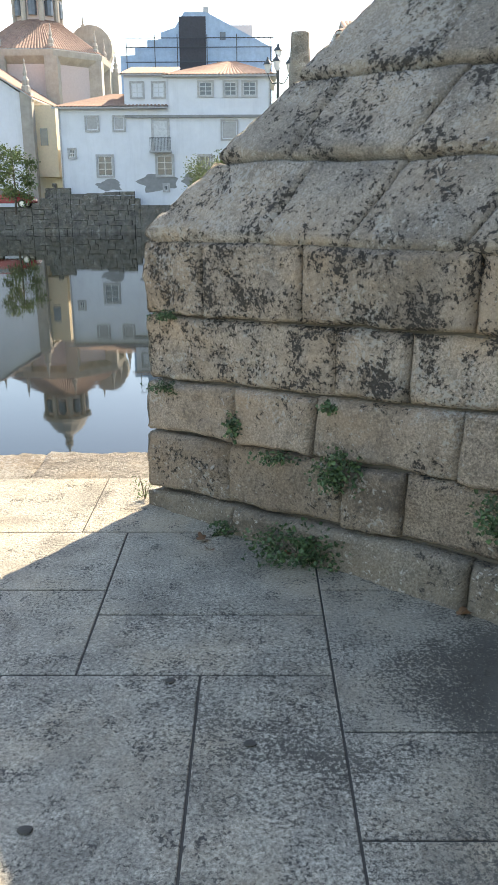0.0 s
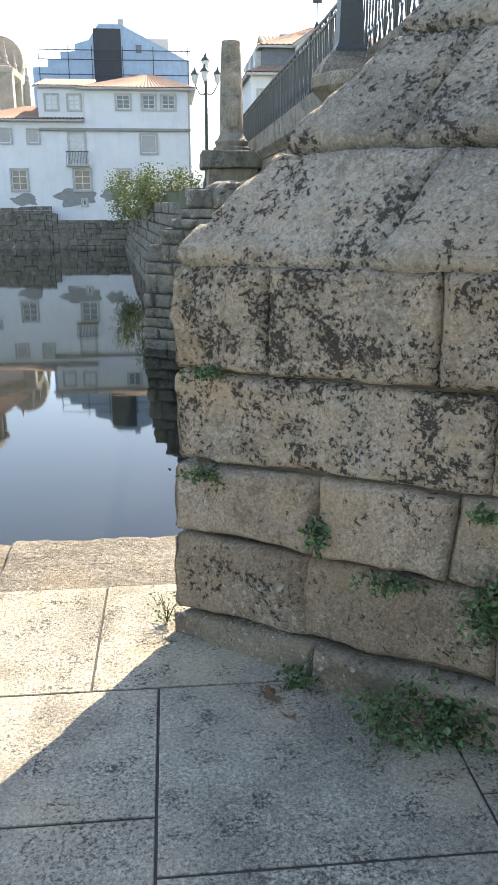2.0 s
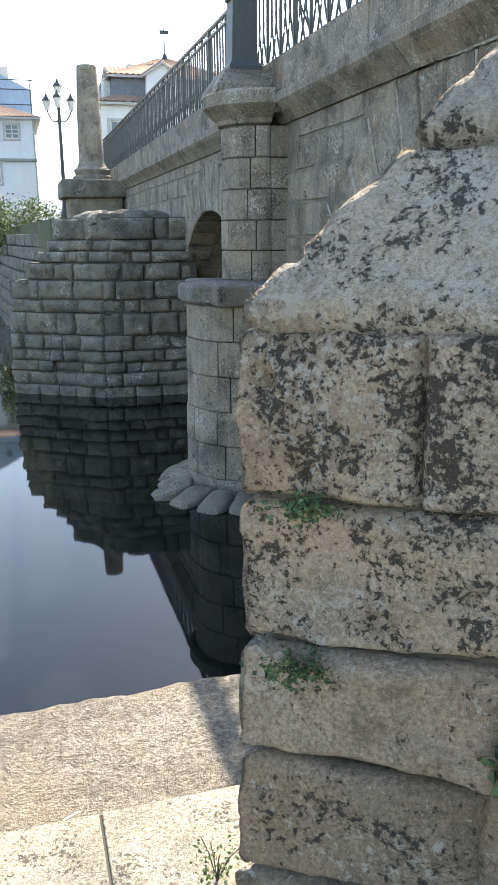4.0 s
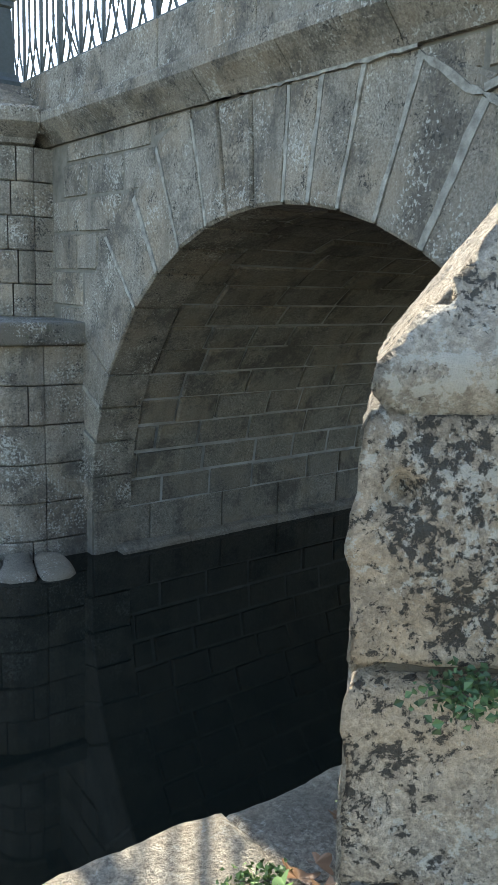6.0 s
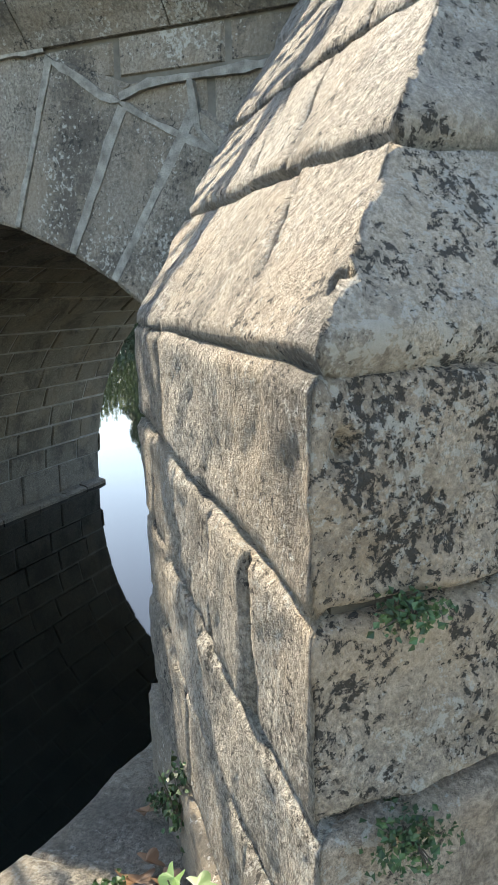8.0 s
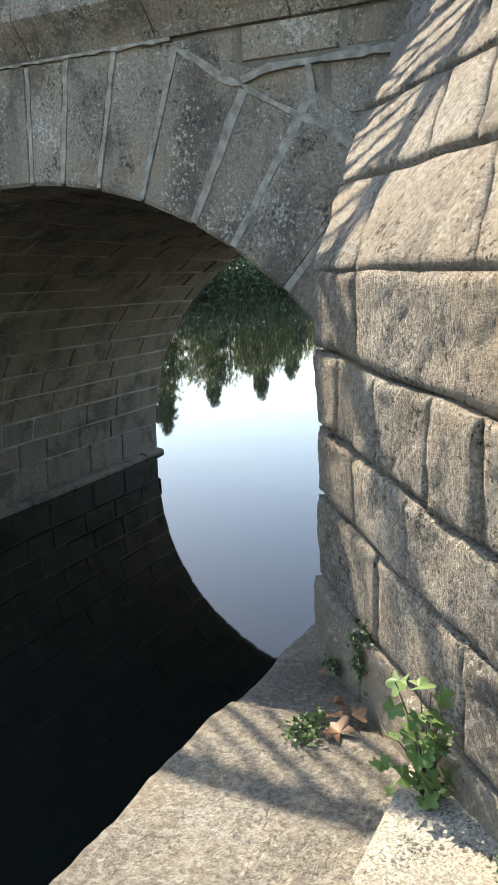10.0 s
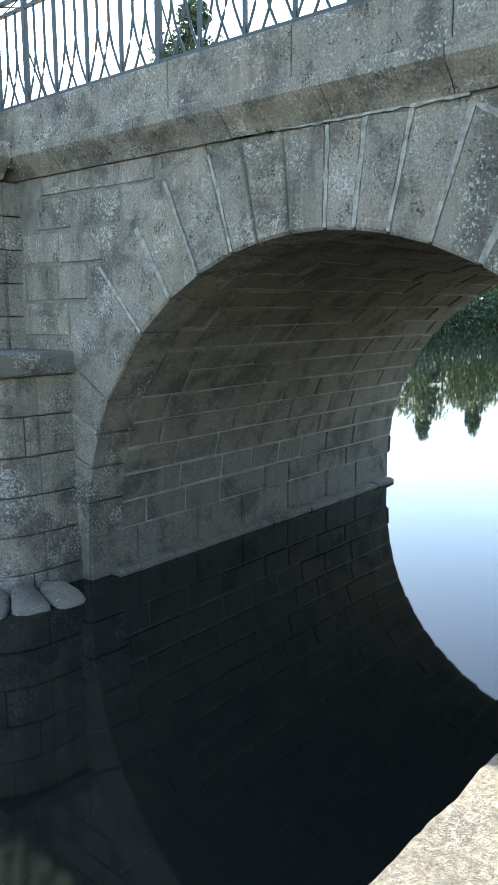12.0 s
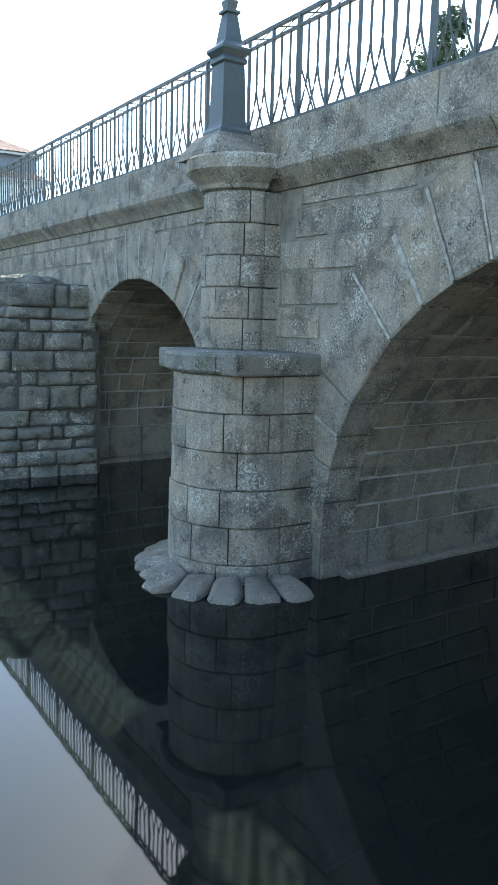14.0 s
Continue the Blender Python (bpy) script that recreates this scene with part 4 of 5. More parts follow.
def bridge_post(y, x):
    """Cast post with a moulded cap and a tapering finial."""
    t = thing("railing_post", "dark green cast iron post with moulded cap and pointed finial", "post", (x, y, DECK1 + 0.31))

    def square(profile):
        verts, faces = [], []
        for h, z in profile:
            verts += [(-h, -h, z), (h, -h, z), (h, h, z), (-h, h, z)]
        for j in range(len(profile) - 1):
            for i in range(4):
                k = (i + 1) % 4
                faces.append((4 * j + i, 4 * j + k, 4 * j + 4 + k, 4 * j + 4 + i))
        m = 4 * (len(profile) - 1)
        faces += [(0, 1, 2, 3), (m, m + 1, m + 2, m + 3)]
        return mesh_of("sq", verts, faces)
    part("base", square([(0.20, 0), (0.20, 0.06), (0.17, 0.10), (0.16, 0.14)]), IRON, t)
    part("shaft", square([(0.155, 0.14), (0.135, 0.74), (0.13, 0.78)]), IRON, t)
    part("cap", square([(0.13, 0.78), (0.155, 0.80), (0.155, 0.83), (0.14, 0.86), (0.185, 0.92), (0.185, 0.95), (0.135, 1.0), (0.12, 1.02)]), IRON, t)
    part("finial", square([(0.11, 1.02), (0.065, 1.32), (0.09, 1.33), (0.09, 1.36), (0.055, 1.38), (0.07, 1.46), (0.035, 1.5), (0.02, 1.62), (0.0, 1.74)]), IRON, t)
    return t


railing = thing("bridge_railing", "wrought iron bridge railing with interlaced lancet balusters and lattice top band", "railing", (BX, 7.95, KERB))


def iron_railing():
    x = BX - 0.0
    top, low, foot = 4.61, 4.49, KERB + 0.05
    y0, y1 = 3.0, 33.0
    for name, z, h in (("top_rail", top, 0.02), ("lattice_rail", low, 0.014), ("bottom_rail", foot, 0.016)):
        wpart(name, cube(x - 0.02, y0, z - h, x + 0.02, y1, z + h), IRON, railing)
    step = 0.5
    n = int((y1 - y0) / step)
    third = step / 3
    # one baluster: a bar that forks half way down into two crossing bows
    shapes = [tube([(0, 0, low), (0, 0, low - 0.40)], 0.014, 5)]
    for s in (-1, 1):
        bow = [(0.004 * s, s * third * 1.0 * (t ** 1.7), low - 0.40 - (low - 0.40 - foot) * t) for t in [i / 7 for i in range(8)]]
        shapes.append(tube(bow, 0.0125, 5))
    bal = mesh_of("baluster", *joined(shapes))
    bal.materials.append(IRON)
    lat = mesh_of("lattice", *joined([tube([(0, 0.01, low), (0, step - 0.01, top)], 0.008, 4), tube([(0.006, 0.01, top), (0.006, step - 0.01, low)], 0.008, 4)]))
    lat.materials.append(IRON)
    posts = {}
    for k in (0, 1):
        w = 0.022 + 0.012 * k
        posts[k] = mesh_of("post", *joined([tube([(0, 0, KERB), (0, 0, top)], w, 4)] + ([tube([(0.0, 0, low - 0.35), (0.28, 0, KERB)], 0.012, 4)] if k else [])))
        posts[k].materials.append(IRON)
    off = 0.28
    for i in range(n + 1):
        y = y0 + off + i * step
        if BUTTRESS_Y - 0.1 < y < BUTTRESS_Y + 0.1 or y > y1:
            continue
        p = under(new("post", posts[1 if i % 4 == 1 else 0]), railing)
        p.location = (x, y, 0)
        q = under(new("lattice", lat), railing)
        q.location = (x, y, 0)
        for j in (1, 2):
            b = under(new("baluster", bal), railing)
            b.location = (x, y + j * third, 0)


cutwater_core()
cutwater_blocks()
cutwater_cap()
bridge_core()
arch_rings()
mortar_seams()
barrels()
cornice_and_kerb()
round_pier()
round_buttress()
bridge_post(BUTTRESS_Y + 0.12, BUTTRESS_X - 0.18)
iron_railing()

# ---- far bank, abutment and its cutwater ----


def land(name, outline, top, bottom, mat, label):
    n = len(outline)
    verts = [(x, y, bottom) for x, y in outline] + [(x, y, top) for x, y in outline]
    faces = [tuple(range(n)), tuple(range(n, 2 * n))] + [(i, (i + 1) % n, n + (i + 1) % n, n + i) for i in range(n)]
    return tagged(part(name, mesh_of(name, verts, faces), mat), label, "ground", kind="structure")


land("ground", [(-400, 62.0), (-3.0, 62.0), (-2.6, 58.0), (0.1, 21.8), (2.2, 19.3), (9.0, 19.3), (9.5, 46), (14, 60), (600, 66), (600, 400), (-400, 400)], 0.3, -2.6, SOIL, "earth and grass of the far river bank")
land("ground", [(1.8, 20.6), (BX + 0.1, 19.4), (9.0, 19.4), (9.0, 60), (-1.5, 60), (0.2, 24)], 2.0, 0.2, SOIL, "raised grassy ground behind the bridge abutment")
land("ground", [(-120, -90), (120, -90), (120, -6), (-120, -6)], -0.05, -2.6, SOIL, "level ground behind the quay")
land("ground", [(6.0, -6.0), (120, -6), (120, 4.4), (6.0, 4.4)], -0.05, -2.6, SOIL, "level ground beside the bridge")

abutment = thing("far_cutwater", "rough stepped granite cutwater at the far bridge abutment with mossy top", "bridge pier", (0.4, 18.4, WATER_Z))


def far_cutwater():
    r = random.Random(19)
    z = WATER_Z - 0.15
    k = 0
    while z < 1.84:
        h = r.uniform(0.2, 0.42)
        t = max(0.0, (z - 0.2) / 1.9)
        back = 0.0 if z < 0.1 else 1.35 * t ** 1.2
        nose = Vector((-0.97 + back + 0.05 * (z + 1.4), 18.97 + 0.25 * t, 0))
        p = [Vector((BX + 0.1, 17.75 + 0.12 * t, 0)), Vector((0.75 + back * 0.3, 17.85 + 0.2 * t, 0)), nose, Vector((0.3 + back * 0.5, 21.6, 0))]
        core = [Vector((q.x + 0.06, q.y + 0.06, 0)) for q in p]
        wpart("core", mesh_of("c", [(q.x, q.y, z) for q in core] + [(BX + 0.3, 21.6, z)] + [(q.x, q.y, z + h) for q in core] + [(BX + 0.3, 21.6, z + h)],
              [(0, 1, 2, 3, 4), (5, 6, 7, 8, 9)] + [(i, (i + 1) % 5, 5 + (i + 1) % 5, 5 + i) for i in range(5)]), RUBBLE_JOINT, abutment, "dark rubble core")
        for a, b in zip(p, p[1:]):
            length = (b - a).length
            u = 0.0
            out = Vector((b - a)).cross(Vector((0, 0, 1))).normalized()
            out = -out if out.dot(Vector((-1, -0.6, 0))) < 0 else out
            if a is p[2]:
                out = Vector((-0.9, 0.4, 0)).normalized()
            while u < length - 0.02:
                w = r.uniform(0.22, 0.8)
                u1 = u + w if length - u - w > 0.2 else length
                q0, q1 = a.lerp(b, u / length), a.lerp(b, u1 / length)
                g = 0.012
                o = out * r.uniform(-0.05, 0.06)
                d = (q1 - q0).normalized() * g
                s = stone(q1 - d + o + Vector((0, 0, z + g)), q0 + d + o + Vector((0, 0, z + g)), q0 + d + o + Vector((0, 0, z + h - g)), q1 - d + o + Vector((0, 0, z + h - g)), out, 0.4,
                          (0.035, 0.035, 0.03, 0.04), 0.05, 0.06, seed=k, wear=0.05)
                wpart("stone_block", mesh_of("b", *s, smooth=True), FAR_STONE, abutment)
                k += 1
                u = u1
        z += h
    # loose rubble and grass on the top
    for i in range(16):
        x, y = r.uniform(0.5, 2.0), r.uniform(18.3, 21.0)
        bm = bmesh.new()
        bmesh.ops.create_icosphere(bm, subdivisions=2, radius=1.0)
        for v in bm.verts:
            v.co *= 1 + 0.3 * noise.noise(v.co * 1.4 + Vector((i * 5, 0, 0)))
            v.co = Vector((v.co.x * 0.32, v.co.y * 0.25, v.co.z * 0.16)) + Vector((x, y, 1.9))
        wpart("rubble_stone", bm, FAR_STONE, abutment)


bank_wall = thing("bank_wall", "low dark rubble river wall below the white house", "wall", (-8, 61.8, WATER_Z), kind="structure")


def river_wall():
    r = random.Random(41)
    tops = [(-30, 0.25), (-16.2, 0.3), (-14.3, 2.2), (-13.3, 1.3), (-8.6, 1.5), (-8.2, 0.5), (1.5, 0.5), (2.4, 0.9)]
    for (x0, z0), (x1, z1) in zip(tops, tops[1:]):
        z = WATER_Z - 0.1
        while z < max(z0, z1) - 0.05:
            h = r.uniform(0.28, 0.42)
            x = x0
            while x < x1 - 0.05:
                w = min(r.uniform(0.5, 1.3), x1 - x)
                lim = z0 + (z1 - z0) * ((x + w / 2) - x0) / (x1 - x0)
                if z < lim - 0.05:
                    zt = min(z + h, lim)
                    wpart("stone_block", mesh_of("b", *chip((x + 0.008, 61.6, z + 0.008), (x + w - 0.008, 61.6, z + r.uniform(-0.05, 0.05)), (x + w - 0.008, 61.6, zt + r.uniform(-0.04, 0.06)), (x + 0.008, 61.6, zt), (0, -1, 0), 0.5, 0.02, wild=4)), FAR_STONE, bank_wall)
                x += w
            z += h
    # the receding wall along the bank behind the bridge
    pts = [Vector((0.2, 22.0, 0)), Vector((-0.9, 30.0, 0)), Vector((-2.2, 45.0, 0)), Vector((-3.4, 60.0, 0))]
    for a, b, z1 in zip(pts, pts[1:], (1.5, 1.3, 0.9)):
        n = int((b - a).length / 0.9)
        out = Vector((-1, -0.1, 0))
        z = WATER_Z - 0.1
        while z < z1:
            for i in range(n):
                q0, q1 = a.lerp(b, i / n), a.lerp(b, (i + 1) / n)
                j = Vector((0.22 * (z - WATER_Z) + r.uniform(-0.05, 0.05), 0, 0))
                wpart("stone_block", mesh_of("b", *chip(q0 + j + Vector((0, 0.02, z + 0.01)), q1 + j + Vector((0, -0.02, z + 0.01)), q1 + j + Vector((0, -0.02, z + 0.38)), q0 + j + Vector((0, 0.02, z + 0.38)), out, 0.7, 0.04)), FAR_STONE, bank_wall)
            z += 0.4


def stone_column():
    t = thing("stone_column", "tall plain weathered granite column on a moulded pedestal", "column", (1.60, 26.9, 2.0))
    bm = cube(0.86, 26.15, 1.9, 2.34, 27.65, 2.62, 0.04)
    wpart("pedestal", bm, BRIDGE_STONE, t)
    wpart("pedestal_cap", cube(0.66, 25.95, 2.60, 2.54, 27.85, 3.10, 0.06), FAR_STONE, t, "dark mossy pedestal cap")
    wpart("base", lathe([(0.56, 3.10), (0.56, 3.2), (0.47, 3.25), (0.52, 3.38), (0.42, 3.46), (0.36, 3.6)], 1.60, 26.9, 20), BRIDGE_STONE, t)
    wpart("shaft", lathe([(0.35, 3.6), (0.345, 4.4), (0.31, 5.4), (0.275, 6.09), (0.255, 6.12)], 1.60, 26.9, 20), BRIDGE_STONE, t)


def street_lamp():
    x, y = 1.05, 31.0
    t = thing("street_lamp", "dark iron lamp post with four glazed lanterns on curled arms", "street lamp", (x, y, 2.0))
    wpart("pole", lathe([(0.16, 1.9), (0.16, 2.3), (0.09, 2.5), (0.065, 3.2), (0.05, 5.6), (0.07, 5.65), (0.03, 5.95)], x, y, 10), IRON, t)

    def lantern(cx, cy, z):
        g = wpart("lantern", lathe([(0.07, z), (0.13, z + 0.28)], cx, cy, 6), PAPER, t, "pale glazed lantern")
        cap = under(part("lantern_cap", lathe([(0.16, z + 0.28), (0.13, z + 0.34), (0.05, z + 0.43), (0.02, z + 0.52)], cx, cy, 6), IRON), t)
    lantern(x, y, 5.95)
    for k in range(3):
        a = 0.4 + k * 2 * math.pi / 3
        ex, ey = x + 0.45 * math.cos(a), y + 0.45 * math.sin(a)
        arm = [(x + 0.45 * s * math.cos(a), y + 0.45 * s * math.sin(a), 5.25 + 0.3 * s * s - 0.12 * math.sin(s * 3.1)) for s in [i / 8 for i in range(9)]]
        wpart("arm", mesh_of("arm", *tube(arm, 0.022, 6)), IRON, t)
        lantern(ex, ey, 5.55)


# ---- the white house across the water ----
HY = 63.0


def window_at(parent, x0, z1, x1, z0, y, shut=False, mullions=2, bars=3):
    """A framed sash window set into a shallow opening: surround, glass, sash bars, sill."""
    win = wpart("window", cube(x0 + 0.06, y + 0.03, z0 + 0.06, x1 - 0.06, y + 0.06, z1 - 0.06), GLASS if not shut else FRAME_STONE, parent, "closed grey shutter" if shut else "dark glazed sash window")
    s = 0.12
    bm = bmesh.new()
    for a in ((x0 - s, z0 - s, x0, z1 + s), (x1, z0 - s, x1 + s, z1 + s), (x0, z1, x1, z1 + s), (x0, z0 - s, x1, z0)):
        box(bm, a[0], y - 0.06, a[1], a[2], y + 0.02, a[3])
    fr = wpart("frame", bm, FRAME_STONE, parent)
    fr.parent = win
    fr.matrix_parent_inverse = win.matrix_world.inverted()
    if not shut:
        bm = bmesh.new()
        b = 0.03
        for i in range(mullions + 1):
            x = x0 + 0.05 + (x1 - x0 - 0.1) * i / mullions
            box(bm, x - b, y - 0.01, z0, x + b, y + 0.03, z1)
        for i in range(bars + 1):
            z = z0 + 0.03 + (z1 - z0 - 0.06) * i / bars
            box(bm, x0, y - 0.012, z - b * 0.8, x1, y + 0.028, z + b * 0.8)
        sa = part("sash", bm, SASH)
        sa.parent = win


def tiled_roof(parent, corners, ridge, rows=9):
    """One slope of half-round tiles: ribs that run from the ridge down to the eave. corners: eave ends; ridge: ridge ends."""
    e0, e1, r0, r1 = (Vector(v) for v in (*corners, *ridge))
    n = max(6, int((e1 - e0).length / 0.28))
    nrm = (e1 - e0).cross(r0 - e0).normalized()
    nrm = -nrm if nrm.z < 0 else nrm
    verts, faces = [], []
    for i in range(n * 4 + 1):
        t = i / (n * 4)
        lift = nrm * (0.07 * abs(math.sin(math.pi * i / 4)))
        for s in (0, 1):
            a, b = e0.lerp(e1, t), r0.lerp(r1, t)
            verts.append((a if s == 0 else b) + lift)
    for i in range(n * 4):
        faces.append((2 * i, 2 * i + 2, 2 * i + 3, 2 * i + 1))
    wpart("roof_tiles", mesh_of("tiles", verts, faces), TILE, parent, "weathered clay tile slope")
    d = Vector((0, 0, 0.12))
    wpart("roof_slab", mesh_of("slab", [e0 - d, e1 - d, r1 - d, r0 - d, e0 - d * 0.1, e1 - d * 0.1, r1 - d * 0.1, r0 - d * 0.1], [(0, 1, 2, 3), (4, 5, 6, 7), (0, 1, 5, 4), (1, 2, 6, 5), (2, 3, 7, 6), (3, 0, 4, 7)]), FRAME_STONE, parent)


def patch(parent, cx, cz, w, h, y, seed, mat):
    """A shallow patch of bare wall with a ragged outline."""
    pts = []
    for i in range(36):
        a = 2 * math.pi * i / 36
        k = 1 + 0.55 * noise.noise(Vector((math.cos(a) * 1.6 + seed * 9, math.sin(a) * 1.6, 0))) + 0.2 * noise.noise(Vector((math.cos(a) * 5, math.sin(a) * 5 + seed, 3)))
        pts.append((cx + w * k * math.cos(a), cz + h * k * math.sin(a)))
    n = len(pts)
    verts = [(x, y - 0.006, z) for x, z in pts] + [(x, y + 0.01, z) for x, z in pts]
    faces = [tuple(range(n)), tuple(range(n, 2 * n))] + [(i, (i + 1) % n, n + (i + 1) % n, n + i) for i in range(n)]
    wpart("bare_patch", mesh_of("patch", verts, faces), mat, parent, "bare grey patch where the render fell")


def white_house():
    t = thing("white_house", "whitewashed riverside house with sash windows, clay roof and peeling foot", "house", (-6.4, 66, 0.3))
    wpart("wall", cube(-14.1, HY, 0.1, 1.40, HY + 9, 7.75), WHITEWASH, t)
    wpart("upper_wall", cube(-6.02, HY - 0.004, 7.75, 1.40, HY + 8.9, 9.85), WHITEWASH, t)
    wpart("upper_wall", cube(-9.2, HY + 0.02, 7.75, -6.03, HY + 8.5, 9.95), WHITEWASH, t)
    wpart("string_course", cube(-9.2, HY - 0.22, 7.02, 1.45, HY + 0.0, 7.20), BARE_RENDER, t)
    for a in ((-8.66, 9.36, -7.84, 8.42), (-7.11, 9.36, -6.28, 8.42)):
        window_at(t, *a, HY + 0.0)
    for a in ((-3.76, 9.40, -2.80, 8.50), (-1.93, 9.40, -1.04, 8.50), (-0.58, 9.41, 0.36, 8.50), (-11.39, 4.40, -10.29, 3.01), (-7.00, 4.40, -5.82, 3.02), (-3.86, 4.41, -2.96, 3.30)):
        window_at(t, *a, HY - 0.04)
    for a in ((-12.06, 7.08, -11.24, 6.20), (-10.04, 7.08, -9.30, 6.20), (-2.12, 6.78, -1.05, 5.55)):
        window_at(t, *a, HY - 0.04, shut=True)
    window_at(t, -13.45, 4.87, -13.02, 4.32, HY - 0.04, mullions=2, bars=2)
    window_at(t, -6.5, 2.35, -6.2, 1.95, HY - 0.04, mullions=1, bars=1)
    door = wpart("balcony_door", cube(-7.14, HY - 0.05, 4.85, -6.16, HY - 0.01, 6.80), SASH, t, "pale glazed balcony door")
    bm = bmesh.new()
    for a in ((-7.32, 4.75, -7.14, 6.98), (-6.16, 4.75, -5.98, 6.98), (-7.14, 6.80, -6.16, 6.98)):
        box(bm, a[0], HY - 0.08, a[1], a[2], HY - 0.002, a[3])
    wpart("door_surround", bm, FRAME_STONE, t)
    wpart("balcony_slab", cube(-7.45, HY - 0.55, 4.62, -5.85, HY - 0.002, 4.75), FRAME_STONE, t)
    bm = bmesh.new()
    for i in range(15):
        x = -7.40 + 1.5 * i / 14
        box(bm, x - 0.012, HY - 0.52, 4.75, x + 0.012, HY - 0.496, 5.62)
    box(bm, -7.42, HY - 0.53, 5.60, -5.88, HY - 0.48, 5.65)
    for x in (-7.42, -5.90):
        box(bm, x, HY - 0.5, 5.60, x + 0.03, HY - 0.01, 5.64)
    wpart("balcony_rail", bm, IRON, t)
    tiled_roof(t, ((-6.4, HY - 0.45, 9.85), (1.85, HY - 0.45, 9.85)), ((-2.2, HY + 4.4, 11.3), (-1.2, HY + 4.4, 11.3)))
    tiled_roof(t, ((-6.4, HY + 9.2, 9.85), (-6.4, HY - 0.45, 9.85)), ((-2.2, HY + 4.5, 11.3), (-2.2, HY + 4.4, 11.3)))
    tiled_roof(t, ((1.85, HY - 0.45, 9.85), (1.85, HY + 9.2, 9.85)), ((-1.2, HY + 4.4, 11.3), (-1.2, HY + 4.5, 11.3)))
    tiled_roof(t, ((-9.5, HY - 0.3, 9.95), (-6.03, HY - 0.3, 9.95)), ((-9.2, HY + 4, 10.9), (-5.4, HY + 4, 10.9)))
    tiled_roof(t, ((-14.45, HY - 0.45, 7.75), (-6.04, HY - 0.45, 7.75)), ((-10.8, HY + 4.0, 9.0), (-6.04, HY + 4.0, 9.0)))
    for i, (cx, cz, w, h) in enumerate(((-10.5, 2.35, 1.0, 0.36), (-6.9, 2.5, 1.5, 0.6), (-4.4, 2.65, 0.7, 0.42), (-1.6, 2.5, 1.2, 0.6), (0.2, 3.0, 0.9, 0.5))):
        patch(t, cx, cz, w, h, HY, i, BARE_RENDER)
    wpart("downpipe", mesh_of("pipe", *tube([(-14.0, HY - 0.1, 7.6), (-14.0, HY - 0.1, 0.2)], 0.05, 6)), FRAME_STONE, t)
    wpart("downpipe", mesh_of("pipe", *tube([(1.32, HY - 0.1, 9.7), (1.32, HY - 0.1, 0.6)], 0.05, 6)), FRAME_STONE, t)
    return t


def blue_building():
    """Scaffolded gable, sheeted in blue."""
    y = 72.0
    k = (y - 0.15) / (HY - 0.15)
    s = lambda x, z: (0.16 + (x - 0.16) * k, y, 1.6 + (z - 1.6) * k)
    t = thing("blue_building", "tall gabled building wrapped in blue sheeting and scaffold", "building", (-4, 76, 0.3))
    bm = bmesh.new()
    tops = [(-9.35, 11.1, -8.3, 11.15), (-8.3, 11.6, -7.4, 11.65), (-7.4, 12.1, -6.4, 12.15), (-6.4, 12.6, -5.4, 12.9), (-5.4, 12.9, -4.7, 13.9), (-4.7, 13.9, -3.2, 13.9), (-3.2, 13.9, 1.5, 11.6)]
    for x0, z0, x1, z1 in tops:
        front = [s(x0, 0.4), s(x1, 0.4), s(x1, z1), s(x0, z0)]
        vs = [bm.verts.new(v) for v in front] + [bm.verts.new((x, yy + 8, z)) for x, yy, z in front]
        for f in ((0, 1, 2, 3), (4, 5, 6, 7), (0, 1, 5, 4), (1, 2, 6, 5), (2, 3, 7, 6), (3, 0, 4, 7)):
            bm.faces.new([vs[i] for i in f])
    wpart("wall", bm, SLATE_BLUE, t, "pale blue sheeted gable")
    a, b = s(-5.1, 9.8), s(-3.2, 13.6)
    wpart("dark_panel", cube(a[0], y - 0.05, a[2], b[0], y, b[2], 0.0), DARK_SHEET, t)
    a, b = s(-2.2, 12.1), s(-1.8, 12.6)
    wpart("window", cube(a[0], y - 0.04, a[2], b[0], y, b[2]), GLASS, t)
    a, b = s(-3.4, 13.4), s(-3.0, 14.3)
    wpart("chimney", cube(a[0], y + 0.5, a[2], b[0], y + 1.3, b[2]), FRAME_STONE, t)
    a, b = s(-6.9, 12.0), s(-5.6, 12.7)
    for x0, z0, x1, z1 in ((-6.9, 11.0, -5.4, 12.6), (-1.9, 11.0, 0.1, 13.5)):
        a, b = s(x0, z0), s(x1, z1)
        wpart("rear_wing", cube(a[0], y + 3, a[2], b[0], y + 7.9, b[2]), PINK_WALL, t, "pale pink rear wing")
    for z in (11.55, 12.15, 10.6):
        a, b = s(-8.9, z), s(1.6, z)
        wpart("scaffold_tube", mesh_of("tube", *tube([(a[0], y - 0.6, a[2]), (b[0], y - 0.6, b[2])], 0.04, 5)), IRON, t)
    for x in (-8.8, -6.8, -5.2, -3.1, -1.0, 1.4):
        a, b = s(x, 0.4), s(x, 12.4 if x > -8 else 11.9)
        wpart("scaffold_tube", mesh_of("tube", *tube([(a[0], y - 0.6, 0.3), (b[0], y - 0.6, b[2])], 0.035, 5)), IRON, t)
    return t


